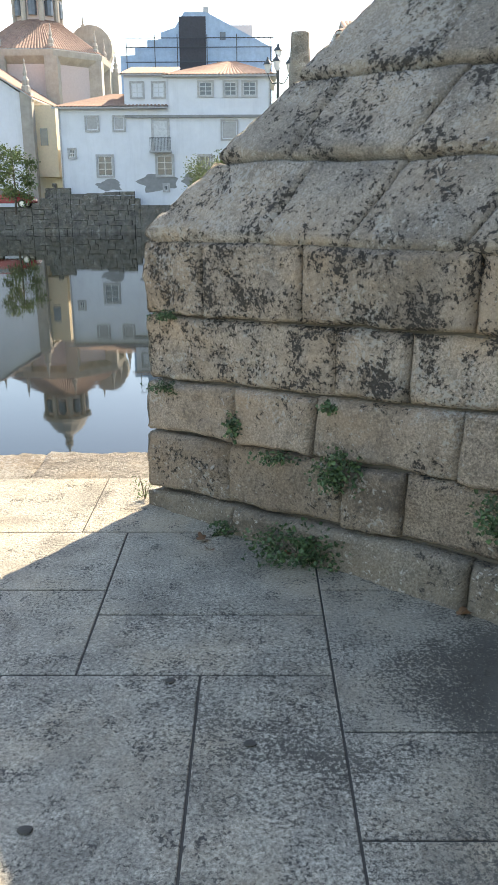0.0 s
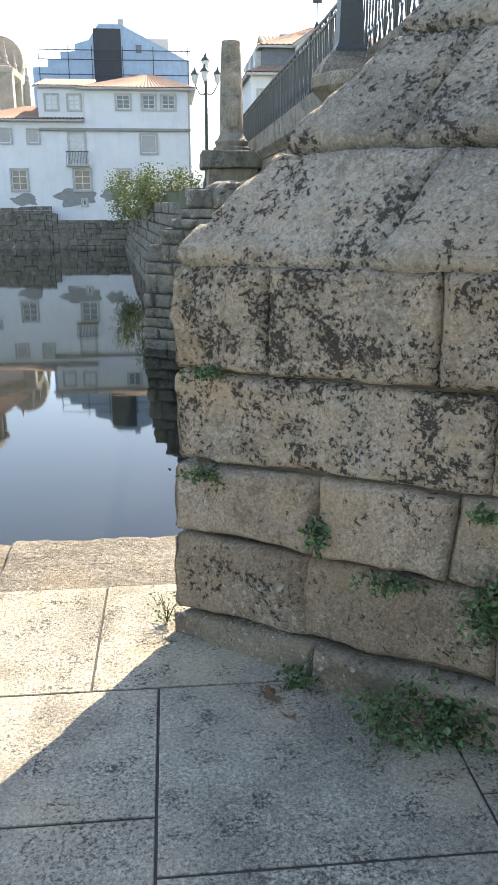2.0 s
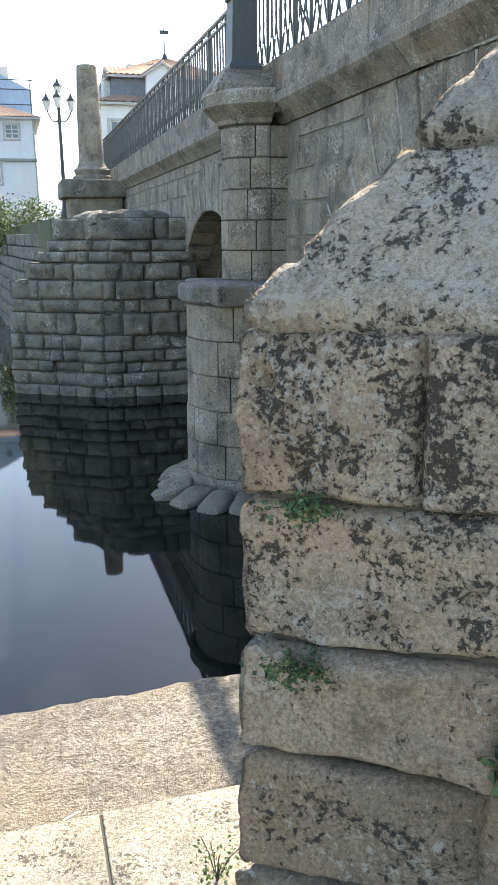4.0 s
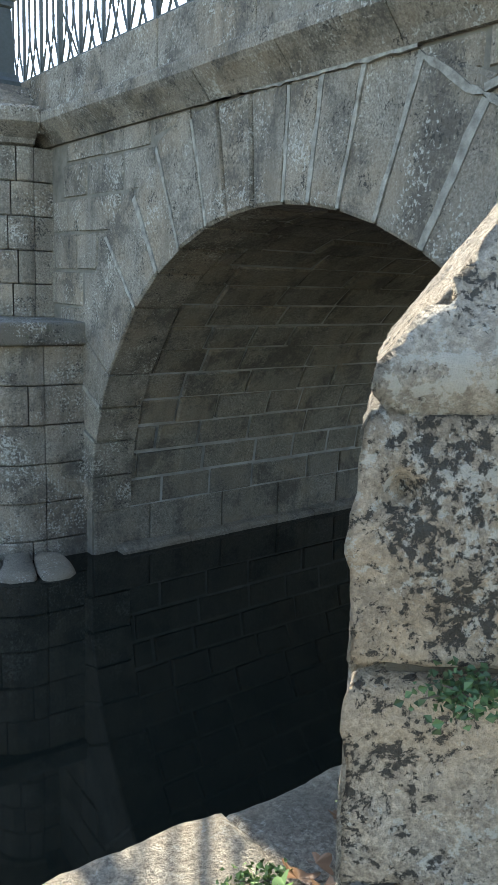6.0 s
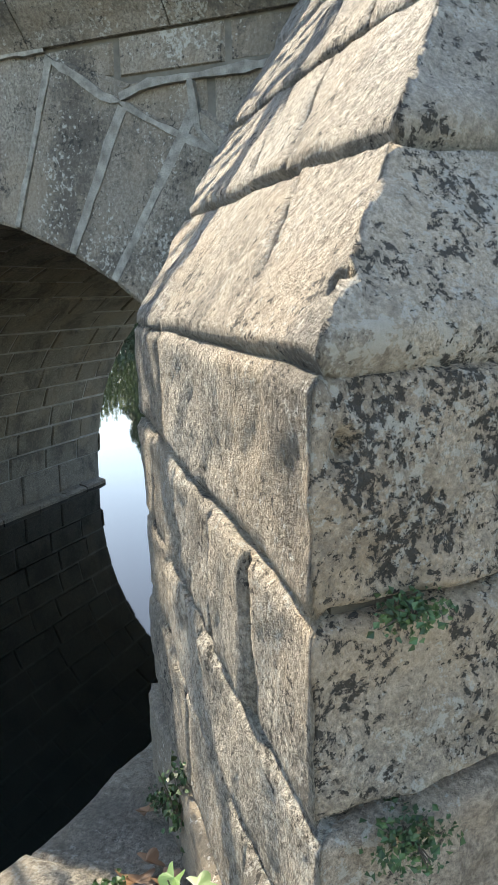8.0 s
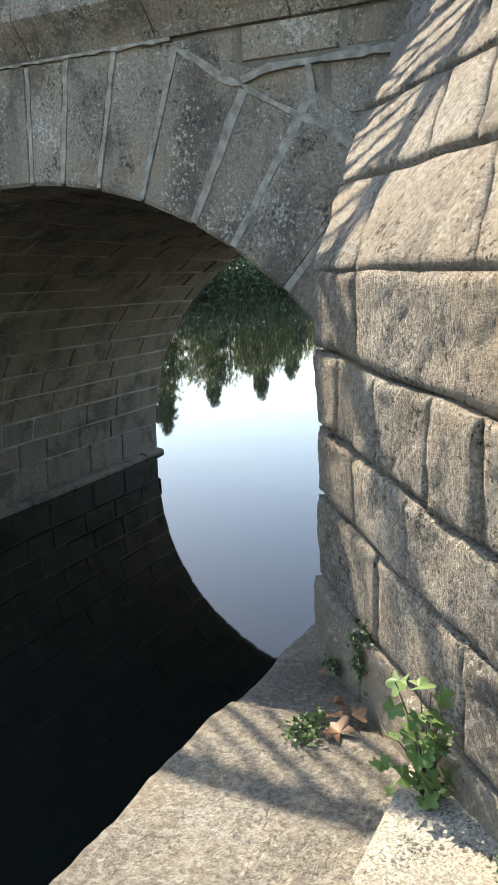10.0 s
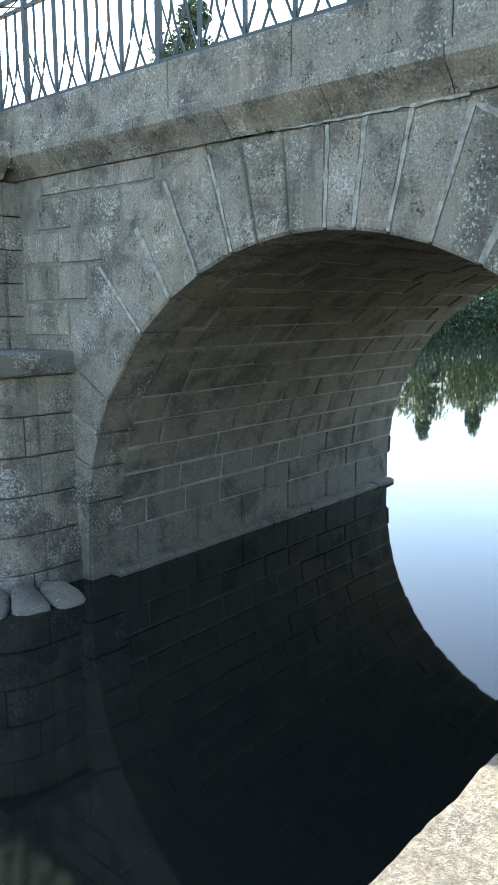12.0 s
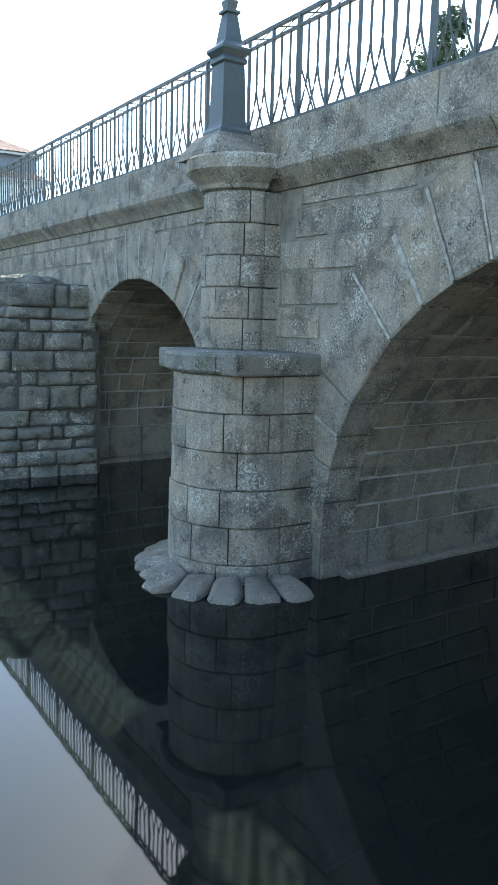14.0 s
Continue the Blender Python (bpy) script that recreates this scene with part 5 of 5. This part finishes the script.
def pinnacle(parent, x, y, z, k=1.0):
    wpart("pinnacle", lathe([(0.42 * k, z), (0.42 * k, z + 0.5 * k), (0.30 * k, z + 0.6 * k), (0.36 * k, z + 1.0 * k), (0.16 * k, z + 1.4 * k), (0.22 * k, z + 1.6 * k), (0.05 * k, z + 2.5 * k), (0.10 * k, z + 2.6 * k), (0.0, z + 2.9 * k)], x, y, 8), CHURCH_STONE, parent)


def church():
    y = 82.0
    t = thing("domed_church", "granite church with octagonal tiled dome, lantern and stone pinnacles", "church", (-21, 86, 0.3))
    cx = -20.6
    wpart("drum_wall", lathe([(6.2, 0.2), (6.2, 13.2)], cx, y + 4, 8, math.pi / 8, 2 * math.pi + math.pi / 8), PINK_WALL, t, "pale rendered octagonal wall")
    for i in range(8):
        a = math.pi / 8 + i * math.pi / 4
        x, yy = cx + 6.25 * math.cos(a), y + 4 + 6.25 * math.sin(a)
        wpart("pilaster", cube(x - 0.6, yy - 0.6, 0.2, x + 0.6, yy + 0.6, 13.2), CHURCH_STONE, t)
        pinnacle(t, x, yy, 13.8, 0.75)
    wpart("cornice", lathe([(6.2, 12.6), (6.9, 13.2), (7.0, 13.7), (6.3, 13.9)], cx, y + 4, 8, math.pi / 8, 2 * math.pi + math.pi / 8), CHURCH_STONE, t)
    for i in range(8):
        a, b = math.pi / 8 + i * math.pi / 4, math.pi / 8 + (i + 1) * math.pi / 4
        p = lambda r, q, z: (cx + r * math.cos(q), y + 4 + r * math.sin(q), z)
        tiled_roof(t, (p(6.8, a, 13.8), p(6.8, b, 13.8)), (p(2.2, a, 16.9), p(2.2, b, 16.9)))
    wpart("lantern", lathe([(2.1, 16.7), (2.1, 19.2)], cx, y + 4, 8, math.pi / 8, 2 * math.pi + math.pi / 8), PINK_WALL, t, "pale lantern drum")
    for i in range(8):
        a = math.pi / 8 + i * math.pi / 4
        wpart("lantern_pier", lathe([(0.28, 16.7), (0.28, 19.3)], cx + 2.15 * math.cos(a), y + 4 + 2.15 * math.sin(a), 8), CHURCH_STONE, t)
        m = a + math.pi / 8
        x, yy = cx + 2.0 * math.cos(m), y + 4 + 2.0 * math.sin(m)
        wpart("lantern_window", lathe([(0.42, 17.3), (0.42, 18.5), (0.25, 18.85)], x, yy, 8), GLASS, t)
    wpart("lantern_roof", lathe([(2.6, 19.2), (2.7, 19.5), (2.2, 19.9), (1.5, 21.0), (0.6, 21.8), (0.35, 22.4), (0.5, 22.8), (0.1, 23.4), (0.1, 24.2), (0.0, 24.3)], cx, y + 4, 16), CHURCH_STONE, t)
    # facade with a curved top, beyond the dome
    wpart("facade", cube(-17.4, y + 7, 0.2, -13.6, y + 10, 13.0), CHURCH_STONE, t)
    wpart("gable_scroll", lathe([(2.2, y + 7.2), (2.2, y + 8.6)], 0, 0, 20), CHURCH_STONE, t).matrix_basis = pose(-16.3, 0, 15.2, -90, 0, 0)
    for x, z, k in ((-14.8, 13.0, 0.9), (-13.9, 13.0, 0.7), (-17.0, 16.8, 0.55)):
        pinnacle(t, x, y + 7.5, z, k)


def chapel_wing():
    y = 68.0
    t = thing("chapel_wing", "white gabled chapel wing with granite corner pilaster and cream side", "church", (-20, 72, 0.3))
    verts = [(-34, y, 0.2), (-17.7, y, 0.2), (-17.7, y, 8.6), (-25.5, y, 13.6), (-34, y, 8.6)]
    verts += [(a, b + 14, c) for a, b, c in verts]
    faces = [(0, 1, 2, 3, 4), (5, 6, 7, 8, 9)] + [(i, (i + 1) % 5, 5 + (i + 1) % 5, 5 + i) for i in range(5)]
    wpart("wall", mesh_of("w", verts, faces), WHITEWASH, t)
    wpart("corner_pilaster", cube(-18.1, y - 0.25, 0.2, -17.2, y + 0.6, 8.9), CHURCH_STONE, t)
    wpart("side_wall", cube(-17.75, y + 0.6, 2.6, -15.6, y + 14, 8.0), CREAM, t, "sunny cream side wall")
    wpart("window", cube(-16.9, y + 0.55, 5.0, -16.3, y + 0.6, 6.3), GLASS, t)
    tiled_roof(t, ((-17.1, y - 0.4, 8.5), (-17.1, y + 14, 8.5)), ((-25.5, y - 0.4, 13.75), (-25.5, y + 14, 13.75)))
    pinnacle(t, -17.65, y + 0.2, 8.9, 0.85)


def roofed_house(x0, y0, x1, y1, z0, z1, ridge, name, label, wall, rows):
    t = thing(name, label, "house", ((x0 + x1) / 2, (y0 + y1) / 2, z0))
    wpart("wall", cube(x0, y0, z0, x1, y1, z1), wall, t)
    ym = (y0 + y1) / 2
    tiled_roof(t, ((x0 - 0.3, y0 - 0.4, z1), (x1 + 0.3, y0 - 0.4, z1)), ((x0 - 0.3, ym, z1 + ridge), (x1 + 0.3, ym, z1 + ridge)))
    tiled_roof(t, ((x1 + 0.3, y1 + 0.4, z1), (x0 - 0.3, y1 + 0.4, z1)), ((x1 + 0.3, ym, z1 + ridge), (x0 - 0.3, ym, z1 + ridge)))
    for x in (x0 + 0.01, x1 - 0.01):
        wpart("gable", mesh_of("g", [(x - 0.05, y0, z1), (x - 0.05, y1, z1), (x - 0.05, ym, z1 + ridge), (x + 0.05, y0, z1), (x + 0.05, y1, z1), (x + 0.05, ym, z1 + ridge)],
              [(0, 1, 2), (3, 4, 5), (0, 1, 4, 3), (1, 2, 5, 4), (2, 0, 3, 5)]), wall, t)
    n = max(1, int((x1 - x0) / 2.2))
    for i in range(n):
        for z in rows:
            x = x0 + (i + 0.5) * (x1 - x0) / n
            window_at(t, x - 0.45, z + 1.3, x + 0.45, z, y0 - 0.04)
    return t


def bridge_end_house():
    """White lower storeys, a red pent roof, a slate-hung upper storey with a white gable, and a hipped clay roof."""
    t = thing("tiled_house", "white house with slate-hung upper storey and red clay hipped roof", "house", (7.2, 50, 1.9))
    y = 46.0
    wpart("wall", cube(4.1, y, 1.9, 11.0, y + 9, 8.1), WHITEWASH, t)
    wpart("upper_wall", cube(4.75, y + 0.5, 8.1, 10.6, y + 8.4, 9.45), SLATE_HUNG, t, "dark slate-hung upper storey")
    tiled_roof(t, ((3.85, y - 0.35, 8.05), (11.2, y - 0.35, 8.05)), ((4.7, y + 0.5, 8.45), (10.7, y + 0.5, 8.45)))
    tiled_roof(t, ((3.85, y + 9.3, 8.05), (3.85, y - 0.35, 8.05)), ((4.7, y + 8.5, 8.45), (4.7, y + 0.5, 8.45)))
    tiled_roof(t, ((4.5, y + 0.2, 9.42), (10.9, y + 0.2, 9.42)), ((7.9, y + 4.4, 11.0), (8.6, y + 4.4, 11.0)))
    tiled_roof(t, ((4.5, y + 8.7, 9.42), (4.5, y + 0.2, 9.42)), ((7.9, y + 4.5, 11.0), (7.9, y + 4.4, 11.0)))
    tiled_roof(t, ((10.9, y + 0.2, 9.42), (10.9, y + 8.7, 9.42)), ((8.6, y + 4.4, 11.0), (8.6, y + 4.5, 11.0)))
    g = [(6.45, 8.3), (8.05, 8.3), (8.05, 9.5), (7.25, 10.0), (6.45, 9.5)]
    wpart("gable", mesh_of("gable", [(x, y + 0.1, z) for x, z in g] + [(x, y + 2.2, z) for x, z in g], [tuple(range(5)), tuple(range(5, 10))] + [(i, (i + 1) % 5, 5 + (i + 1) % 5, 5 + i) for i in range(5)]), WHITEWASH, t, "white gabled dormer")
    tiled_roof(t, ((6.25, y + 2.3, 9.42), (6.25, y - 0.1, 9.42)), ((7.25, y + 2.3, 10.08), (7.25, y - 0.1, 10.08)))
    tiled_roof(t, ((8.25, y - 0.1, 9.42), (8.25, y + 2.3, 9.42)), ((7.25, y - 0.1, 10.08), (7.25, y + 2.3, 10.08)))
    for x in (4.9, 6.4):
        window_at(t, x - 0.4, 7.2, x + 0.4, 5.6, y - 0.04)
    for k in range(3):
        wpart("dormer_window", cube(4.42, y + 1.2 + 2.4 * k, 8.4, 4.76, y + 2.3 + 2.4 * k, 9.4), SASH, t)
    wpart("chimney", cube(6.3, y + 5.4, 9.6, 6.9, y + 6.0, 10.9), FRAME_STONE, t)
    wpart("finial", lathe([(0.22, 10.95), (0.10, 11.25), (0.03, 11.4), (0.02, 12.6)], 8.25, y + 4.4, 8), IRON, t)
    wpart("weather_vane", cube(8.0, y + 4.38, 12.3, 8.5, y + 4.42, 12.5), IRON, t)


def distant_hill():
    """A low wooded ridge far beyond the town; its colour carries the distance haze."""
    verts, faces = [], []
    n = 60
    for i in range(n + 1):
        x = -260 + 620 * i / n
        z = 21 + 7 * noise.noise(Vector((x * 0.011, 3, 0))) + 1.2 * noise.noise(Vector((x * 0.09, 1, 0)))
        verts += [(x, 395, 0.2), (x, 420 + 8 * noise.noise(Vector((x * 0.03, 0, 0))), z), (x, 470, 0.2)]
    for i in range(n):
        for q in (0, 1):
            k = 3 * i + q
            faces.append((k, k + 3, k + 4, k + 1))
    ob = part("backdrop", mesh_of("hill", verts, faces, smooth=True), HAZED_HILL)
    tagged(ob, "low wooded hills in the far distance, coloured pale blue-green for haze", "hill", kind="structure")


def car():
    t = thing("parked_car", "small dark red hatchback parked on the far bank", "car", (-18.4, 63.4, 0.3))
    prof = [(-2.0, 0.35), (-2.0, 0.75), (-1.7, 0.95), (-1.15, 1.38), (0.35, 1.42), (1.05, 0.95), (1.85, 0.82), (2.0, 0.6), (2.0, 0.35)]
    verts = [(x, -0.85, z) for x, z in prof] + [(x, 0.85, z) for x, z in prof]
    n = len(prof)
    bm = bmesh.new()
    vs = [bm.verts.new(v) for v in verts]
    for f in [tuple(range(n)), tuple(range(n, 2 * n))] + [(i, (i + 1) % n, n + (i + 1) % n, n + i) for i in range(n)]:
        bm.faces.new([vs[i] for i in f])
    bmesh.ops.bevel(bm, geom=list(bm.edges), offset=0.07, segments=2, affect="EDGES", profile=0.5)
    part("body", bm, RED, t)
    part("side_window", mesh_of("w", [(-1.35, -0.862, 0.98), (0.8, -0.862, 0.98), (0.28, -0.862, 1.32), (-1.05, -0.862, 1.30), (-1.35, -0.84, 0.98), (0.8, -0.84, 0.98), (0.28, -0.84, 1.32), (-1.05, -0.84, 1.30)],
         [(0, 1, 2, 3), (4, 5, 6, 7), (0, 1, 5, 4), (1, 2, 6, 5), (2, 3, 7, 6), (3, 0, 4, 7)]), GLASS, t)
    for x in (-1.25, 1.25):
        for y in (-0.82, 0.82):
            w = part("wheel", lathe([(0.2, -0.1), (0.31, -0.09), (0.32, 0.0), (0.31, 0.09), (0.2, 0.1)], 0, 0, 18), RUBBER, t)
            w.matrix_basis = pose(x, y, 0.32, 90, 0, 0)
            part("rim", lathe([(0.2, -0.105), (0.05, -0.115), (0.05, 0.115), (0.2, 0.105)], 0, 0, 12), CHROME, w)


def tree(x, y, z, height, spread, seed, kind="broad", n=1400, leaf=0.04):
    r = random.Random(seed)
    conifer = kind == "conifer"
    t = thing("conifer_tree" if conifer else "broadleaf_tree", "tall dark green conifer on the far bank" if conifer else "leafy green tree on the far bank", "tree", (x, y, z), group="trees on the far bank")
    part("trunk", mesh_of("trunk", *tube([(0, 0, -0.3), (0.1, 0, height * 0.3), (0.05, 0.1, height * 0.7), (0, 0, height * 0.95)], height * 0.02, 7, 0.15)), BARK, t)
    limbs = []
    shapes = []
    steps = 22 if conifer else 13
    for i in range(steps):
        f = 0.12 + 0.86 * i / steps if conifer else 0.12 + 0.75 * i / steps
        a = i * 2.4 + r.uniform(-0.4, 0.4)
        reach = spread * ((1 - f) ** 0.8 + 0.05) if conifer else spread * (0.9 - 0.5 * abs(f - 0.55)) * r.uniform(0.6, 1.0)
        tipz = height * f + (-0.1 * reach if conifer else 0.45 * reach)
        end = (reach * math.cos(a), reach * math.sin(a), tipz)
        limbs.append(tube([(0, 0, height * f), (end[0] * 0.5, end[1] * 0.5, height * f + 0.1 * reach), end], height * 0.006, 5, 0.3))
        m = n // steps
        if conifer:
            for j in range(2):
                q = 0.45 + 0.4 * j
                shapes.append(leaves(m // 2, (end[0] * q, end[1] * q, height * f - 0.03 * reach), (reach * 0.6, reach * 0.6, height * 0.05), height * leaf, seed * 50 + i * 2 + j, droop=0.3))
        else:
            shapes.append(leaves(m, end, (spread * 0.5, spread * 0.5, spread * 0.42), height * leaf * 0.9, seed * 50 + i))
    part("limbs", mesh_of("limbs", *joined(limbs)), BARK, t)
    part("crown", mesh_of("crown", *joined(shapes)), NEEDLE if conifer else CROWN, t)
    return t


# ---- growth and litter on the quay ----


def ivy(name, label, centre, size, n, leaf, seed, flat=None, mat=None):
    t = thing(name, label, "plant", centre)
    part("leaves", mesh_of("leaves", *leaves(n, (0, 0, 0), size, leaf, seed, flat)), mat or LEAF, t)
    r = random.Random(seed)
    stems = []
    for i in range(6):
        e = (r.uniform(-0.7, 0.7) * size[0], r.uniform(-0.7, 0.7) * size[1], r.uniform(-0.5, 0.7) * size[2])
        stems.append(tube([(0, 0, -size[2] * 0.5), (e[0] * 0.5, e[1] * 0.5, e[2] * 0.3), e], 0.0025, 4, 0.5))
    part("stems", mesh_of("stems", *joined(stems)), BARK, t)
    return t


def lobed_leaf(size, fold=0.25):
    """A broad leaf with five lobes, gently cupped."""
    pts = [(0, 0)]
    for i in range(25):
        a = math.pi * (-0.78 + 1.56 * i / 24)
        rad = 0.62 + 0.38 * abs(math.cos(a * 2.5)) ** 1.2
        pts.append((rad * math.sin(a), 0.15 + rad * math.cos(a)))
    verts = [(x * size, y * size, fold * size * (x * x - 0.25 * y * y)) for x, y in pts]
    return verts, [(0, i, i + 1) for i in range(1, len(pts) - 1)]


def fig_sapling(at):
    t = thing("fig_sapling", "young fig sapling with broad lobed green leaves by the wall", "plant", at)
    r = random.Random(6)
    for k in range(24):
        a = math.pi * (0.55 + 0.9 * r.random())
        h, d = r.uniform(0.05, 0.36), r.uniform(0.02, 0.11)
        end = Vector((d * math.cos(a), d * math.sin(a), h))
        part("stem", mesh_of("stem", *tube([(0, 0, -0.02), (end.x * 0.4, end.y * 0.4, h * 0.6), tuple(end)], 0.0035, 5, 0.5)), BARK, t)
        for j in range(2):
            v, f = lobed_leaf(r.uniform(0.026, 0.042))
            m = Matrix.Translation(end + Vector((r.uniform(-0.03, 0.03), r.uniform(-0.03, 0.03), -0.07 * j))) @ Euler((r.uniform(-0.9, 0.2), r.uniform(-0.5, 0.5), a + r.uniform(-1, 1))).to_matrix().to_4x4()
            part("leaf", mesh_of("leaf", [m @ Vector(q) for q in v], f), FIG, t)


def litter():
    r = random.Random(15)
    spots = [((1.02, 3.05, 0.004), 0.05), ((-0.02, 3.66, 0.004), 0.03), ((0.35, 3.60, 0.004), 0.035), ((-0.05, 3.78, 0.004), 0.04), ((0.5, 3.52, 0.004), 0.03),
             ((0.22, 4.98, -0.05), 0.06), ((0.14, 4.92, -0.05), 0.055), ((0.26, 4.92, -0.05), 0.05), ((0.3, 5.0, -0.05), 0.05), ((0.5, 5.12, -0.06), 0.04), ((0.9, 3.22, 0.004), 0.03)]
    for i, (p, s) in enumerate(spots):
        v, f = lobed_leaf(s, 0.5)
        ob = part("dry_leaf", mesh_of("leaf", v, f), DRY)
        tagged(ob, "curled brown dry leaf lying on the stone", "leaf", group="dry leaves on the quay")
        ob.matrix_basis = pose(*p, r.uniform(-20, 20), r.uniform(-20, 20), r.uniform(0, 360))
    for p, s in (((-0.42, 1.92, 0.004), 0.022), ((0.18, 2.27, 0.004), 0.02), ((-0.1, 2.6, 0.004), 0.02), ((-0.9, 2.45, 0.004), 0.02)):
        bm = bmesh.new()
        bmesh.ops.create_icosphere(bm, subdivisions=2, radius=1.0)
        for v in bm.verts:
            v.co *= 1 + 0.25 * noise.noise(v.co * 1.5 + Vector((p[0] * 9, 0, 0)))
            v.co = Vector((v.co.x * s, v.co.y * s * 0.7, v.co.z * s * 0.35))
        ob = part("pebble", bm, RUBBLE_JOINT)
        ob.location = p
        tagged(ob, "small dark flat pebble on the paving", "stone", group="pebbles on the paving")
    ob = part("cigarette_end", lathe([(0.004, 0), (0.004, 0.055)], 0, 0, 8), PAPER)
    ob.matrix_basis = pose(-0.72, 4.74, -0.055, 90, 0, -65)
    tagged(ob, "white cigarette end lying on the ledge", "litter")


far_cutwater()
river_wall()
stone_column()
street_lamp()
white_house().location.z -= 0.42
blue_building().location.z -= 0.42
church()
chapel_wing()
bridge_end_house()
distant_hill()
roofed_house(6.5, 58, 14.0, 66, 0.3, 11.3, 1.4, "tiled_house", "white house with clay roof behind the railing", WHITEWASH, (4.0, 7.5))
car()
tree(-17.2, 60.9, 0.2, 4.6, 1.5, 3, n=2600)
tree(30.7, 37.8, 0.3, 18.6, 6.5, 4, "conifer", 16000, 0.0115)
spots = random.Random(9)
for i in range(26):
    c = i % 3 == 1
    tree(66 + i * 4.6 + spots.uniform(-1.5, 1.5), 66 + spots.uniform(0, 9), 0.3, (19 if c else 12.5) * spots.uniform(0.8, 1.08), 3.6 if c else 5.5, 20 + i, "conifer" if c else "broad", 3200)
for i in range(24):
    ivy("riverside_bush", "dense green bush at the water's edge below the trees", (60 + i * 5.2 + spots.uniform(-1, 1), 60.0 + i * 0.053 + spots.uniform(-0.3, 0.6), 0.9), (5.0, 1.9, spots.uniform(2.6, 4.2)), 1800, 0.45, 300 + i, mat=NEEDLE)
for i, x in enumerate((-0.2, -2.0)):
    tree(x, 38 + 9 * i, 0.2, 2.6, 1.6, 60 + i, n=6000)

ivy("wall_ivy", "small dark green ivy tuft growing from a wall joint", at_a(1.22, 0.47) + A_OUT * 0.05, (0.15, 0.10, 0.12), 494, 0.020, 1, A_OUT)
ivy("wall_weed", "dark green weeds spreading at the wall foot", at_a(1.05, 0.08) + A_OUT * 0.08, (0.28, 0.18, 0.11), 1178, 0.022, 2)
ivy("wall_ivy", "small dark green ivy tuft growing from a wall joint", at_a(0.16, 1.04) + A_OUT * 0.02, (0.10, 0.06, 0.03), 247, 0.012, 3, A_OUT)
ivy("wall_ivy", "small dark green ivy tuft growing from a wall joint", at_a(0.15, 0.68) + A_OUT * 0.03, (0.12, 0.08, 0.035), 418, 0.012, 4, A_OUT)
ivy("wall_ivy", "small dark green ivy tuft growing from a wall joint", at_a(0.60, 0.56) + A_OUT * 0.03, (0.05, 0.04, 0.09), 114, 0.024, 5, A_OUT)
ivy("wall_ivy", "small dark green ivy tuft growing from a wall joint", at_a(0.88, 0.46) + A_OUT * 0.03, (0.16, 0.10, 0.03), 171, 0.020, 6, A_OUT)
ivy("wall_ivy", "small dark green ivy tuft growing from a wall joint", at_a(1.14, 0.74) + A_OUT * 0.03, (0.05, 0.04, 0.03), 57, 0.020, 7, A_OUT)
ivy("wall_ivy", "small dark green ivy tuft growing from a wall joint", at_a(1.95, 0.45) + A_OUT * 0.05, (0.13, 0.10, 0.12), 418, 0.020, 8, A_OUT)
ivy("wall_weed", "dark green weeds spreading at the wall foot", at_a(0.58, 0.03) + A_OUT * 0.07, (0.10, 0.07, 0.06), 133, 0.020, 9)
ivy("wall_weed", "thin green weeds on the sunny wall foot", TIP + Vector((-0.06, 0.06, 0.06)), (0.08, 0.06, 0.12), 152, 0.010, 10, mat=FIG)
ivy("wall_ivy", "thin green creeper hanging on the sunny wall", at_b(0.98, 0.12) + B_OUT * 0.03, (0.06, 0.05, 0.16), 171, 0.020, 11, B_OUT)
ivy("wall_ivy", "thin green creeper hanging on the sunny wall", at_b(1.2, -0.02) + B_OUT * 0.04, (0.06, 0.06, 0.05), 114, 0.017, 12, B_OUT)
ivy("wall_weed", "yellow-green weeds on the ledge beside dry leaves", (0.10, 5.02, -0.03), (0.14, 0.07, 0.03), 133, 0.020, 13, mat=FIG)
fig_sapling(tuple(at_b(0.42, -0.05) + B_OUT * 0.07))
ivy("wall_weed", "yellow-green weeds on the ledge beside dry leaves", tuple(at_b(0.36, 0.0) + B_OUT * 0.08), (0.06, 0.05, 0.07), 114, 0.020, 14, mat=FIG)
litter()

# ---- pieces of paving, quay and bridge face ----
paving_slabs()
ledge_stones()
spandrel_rows()
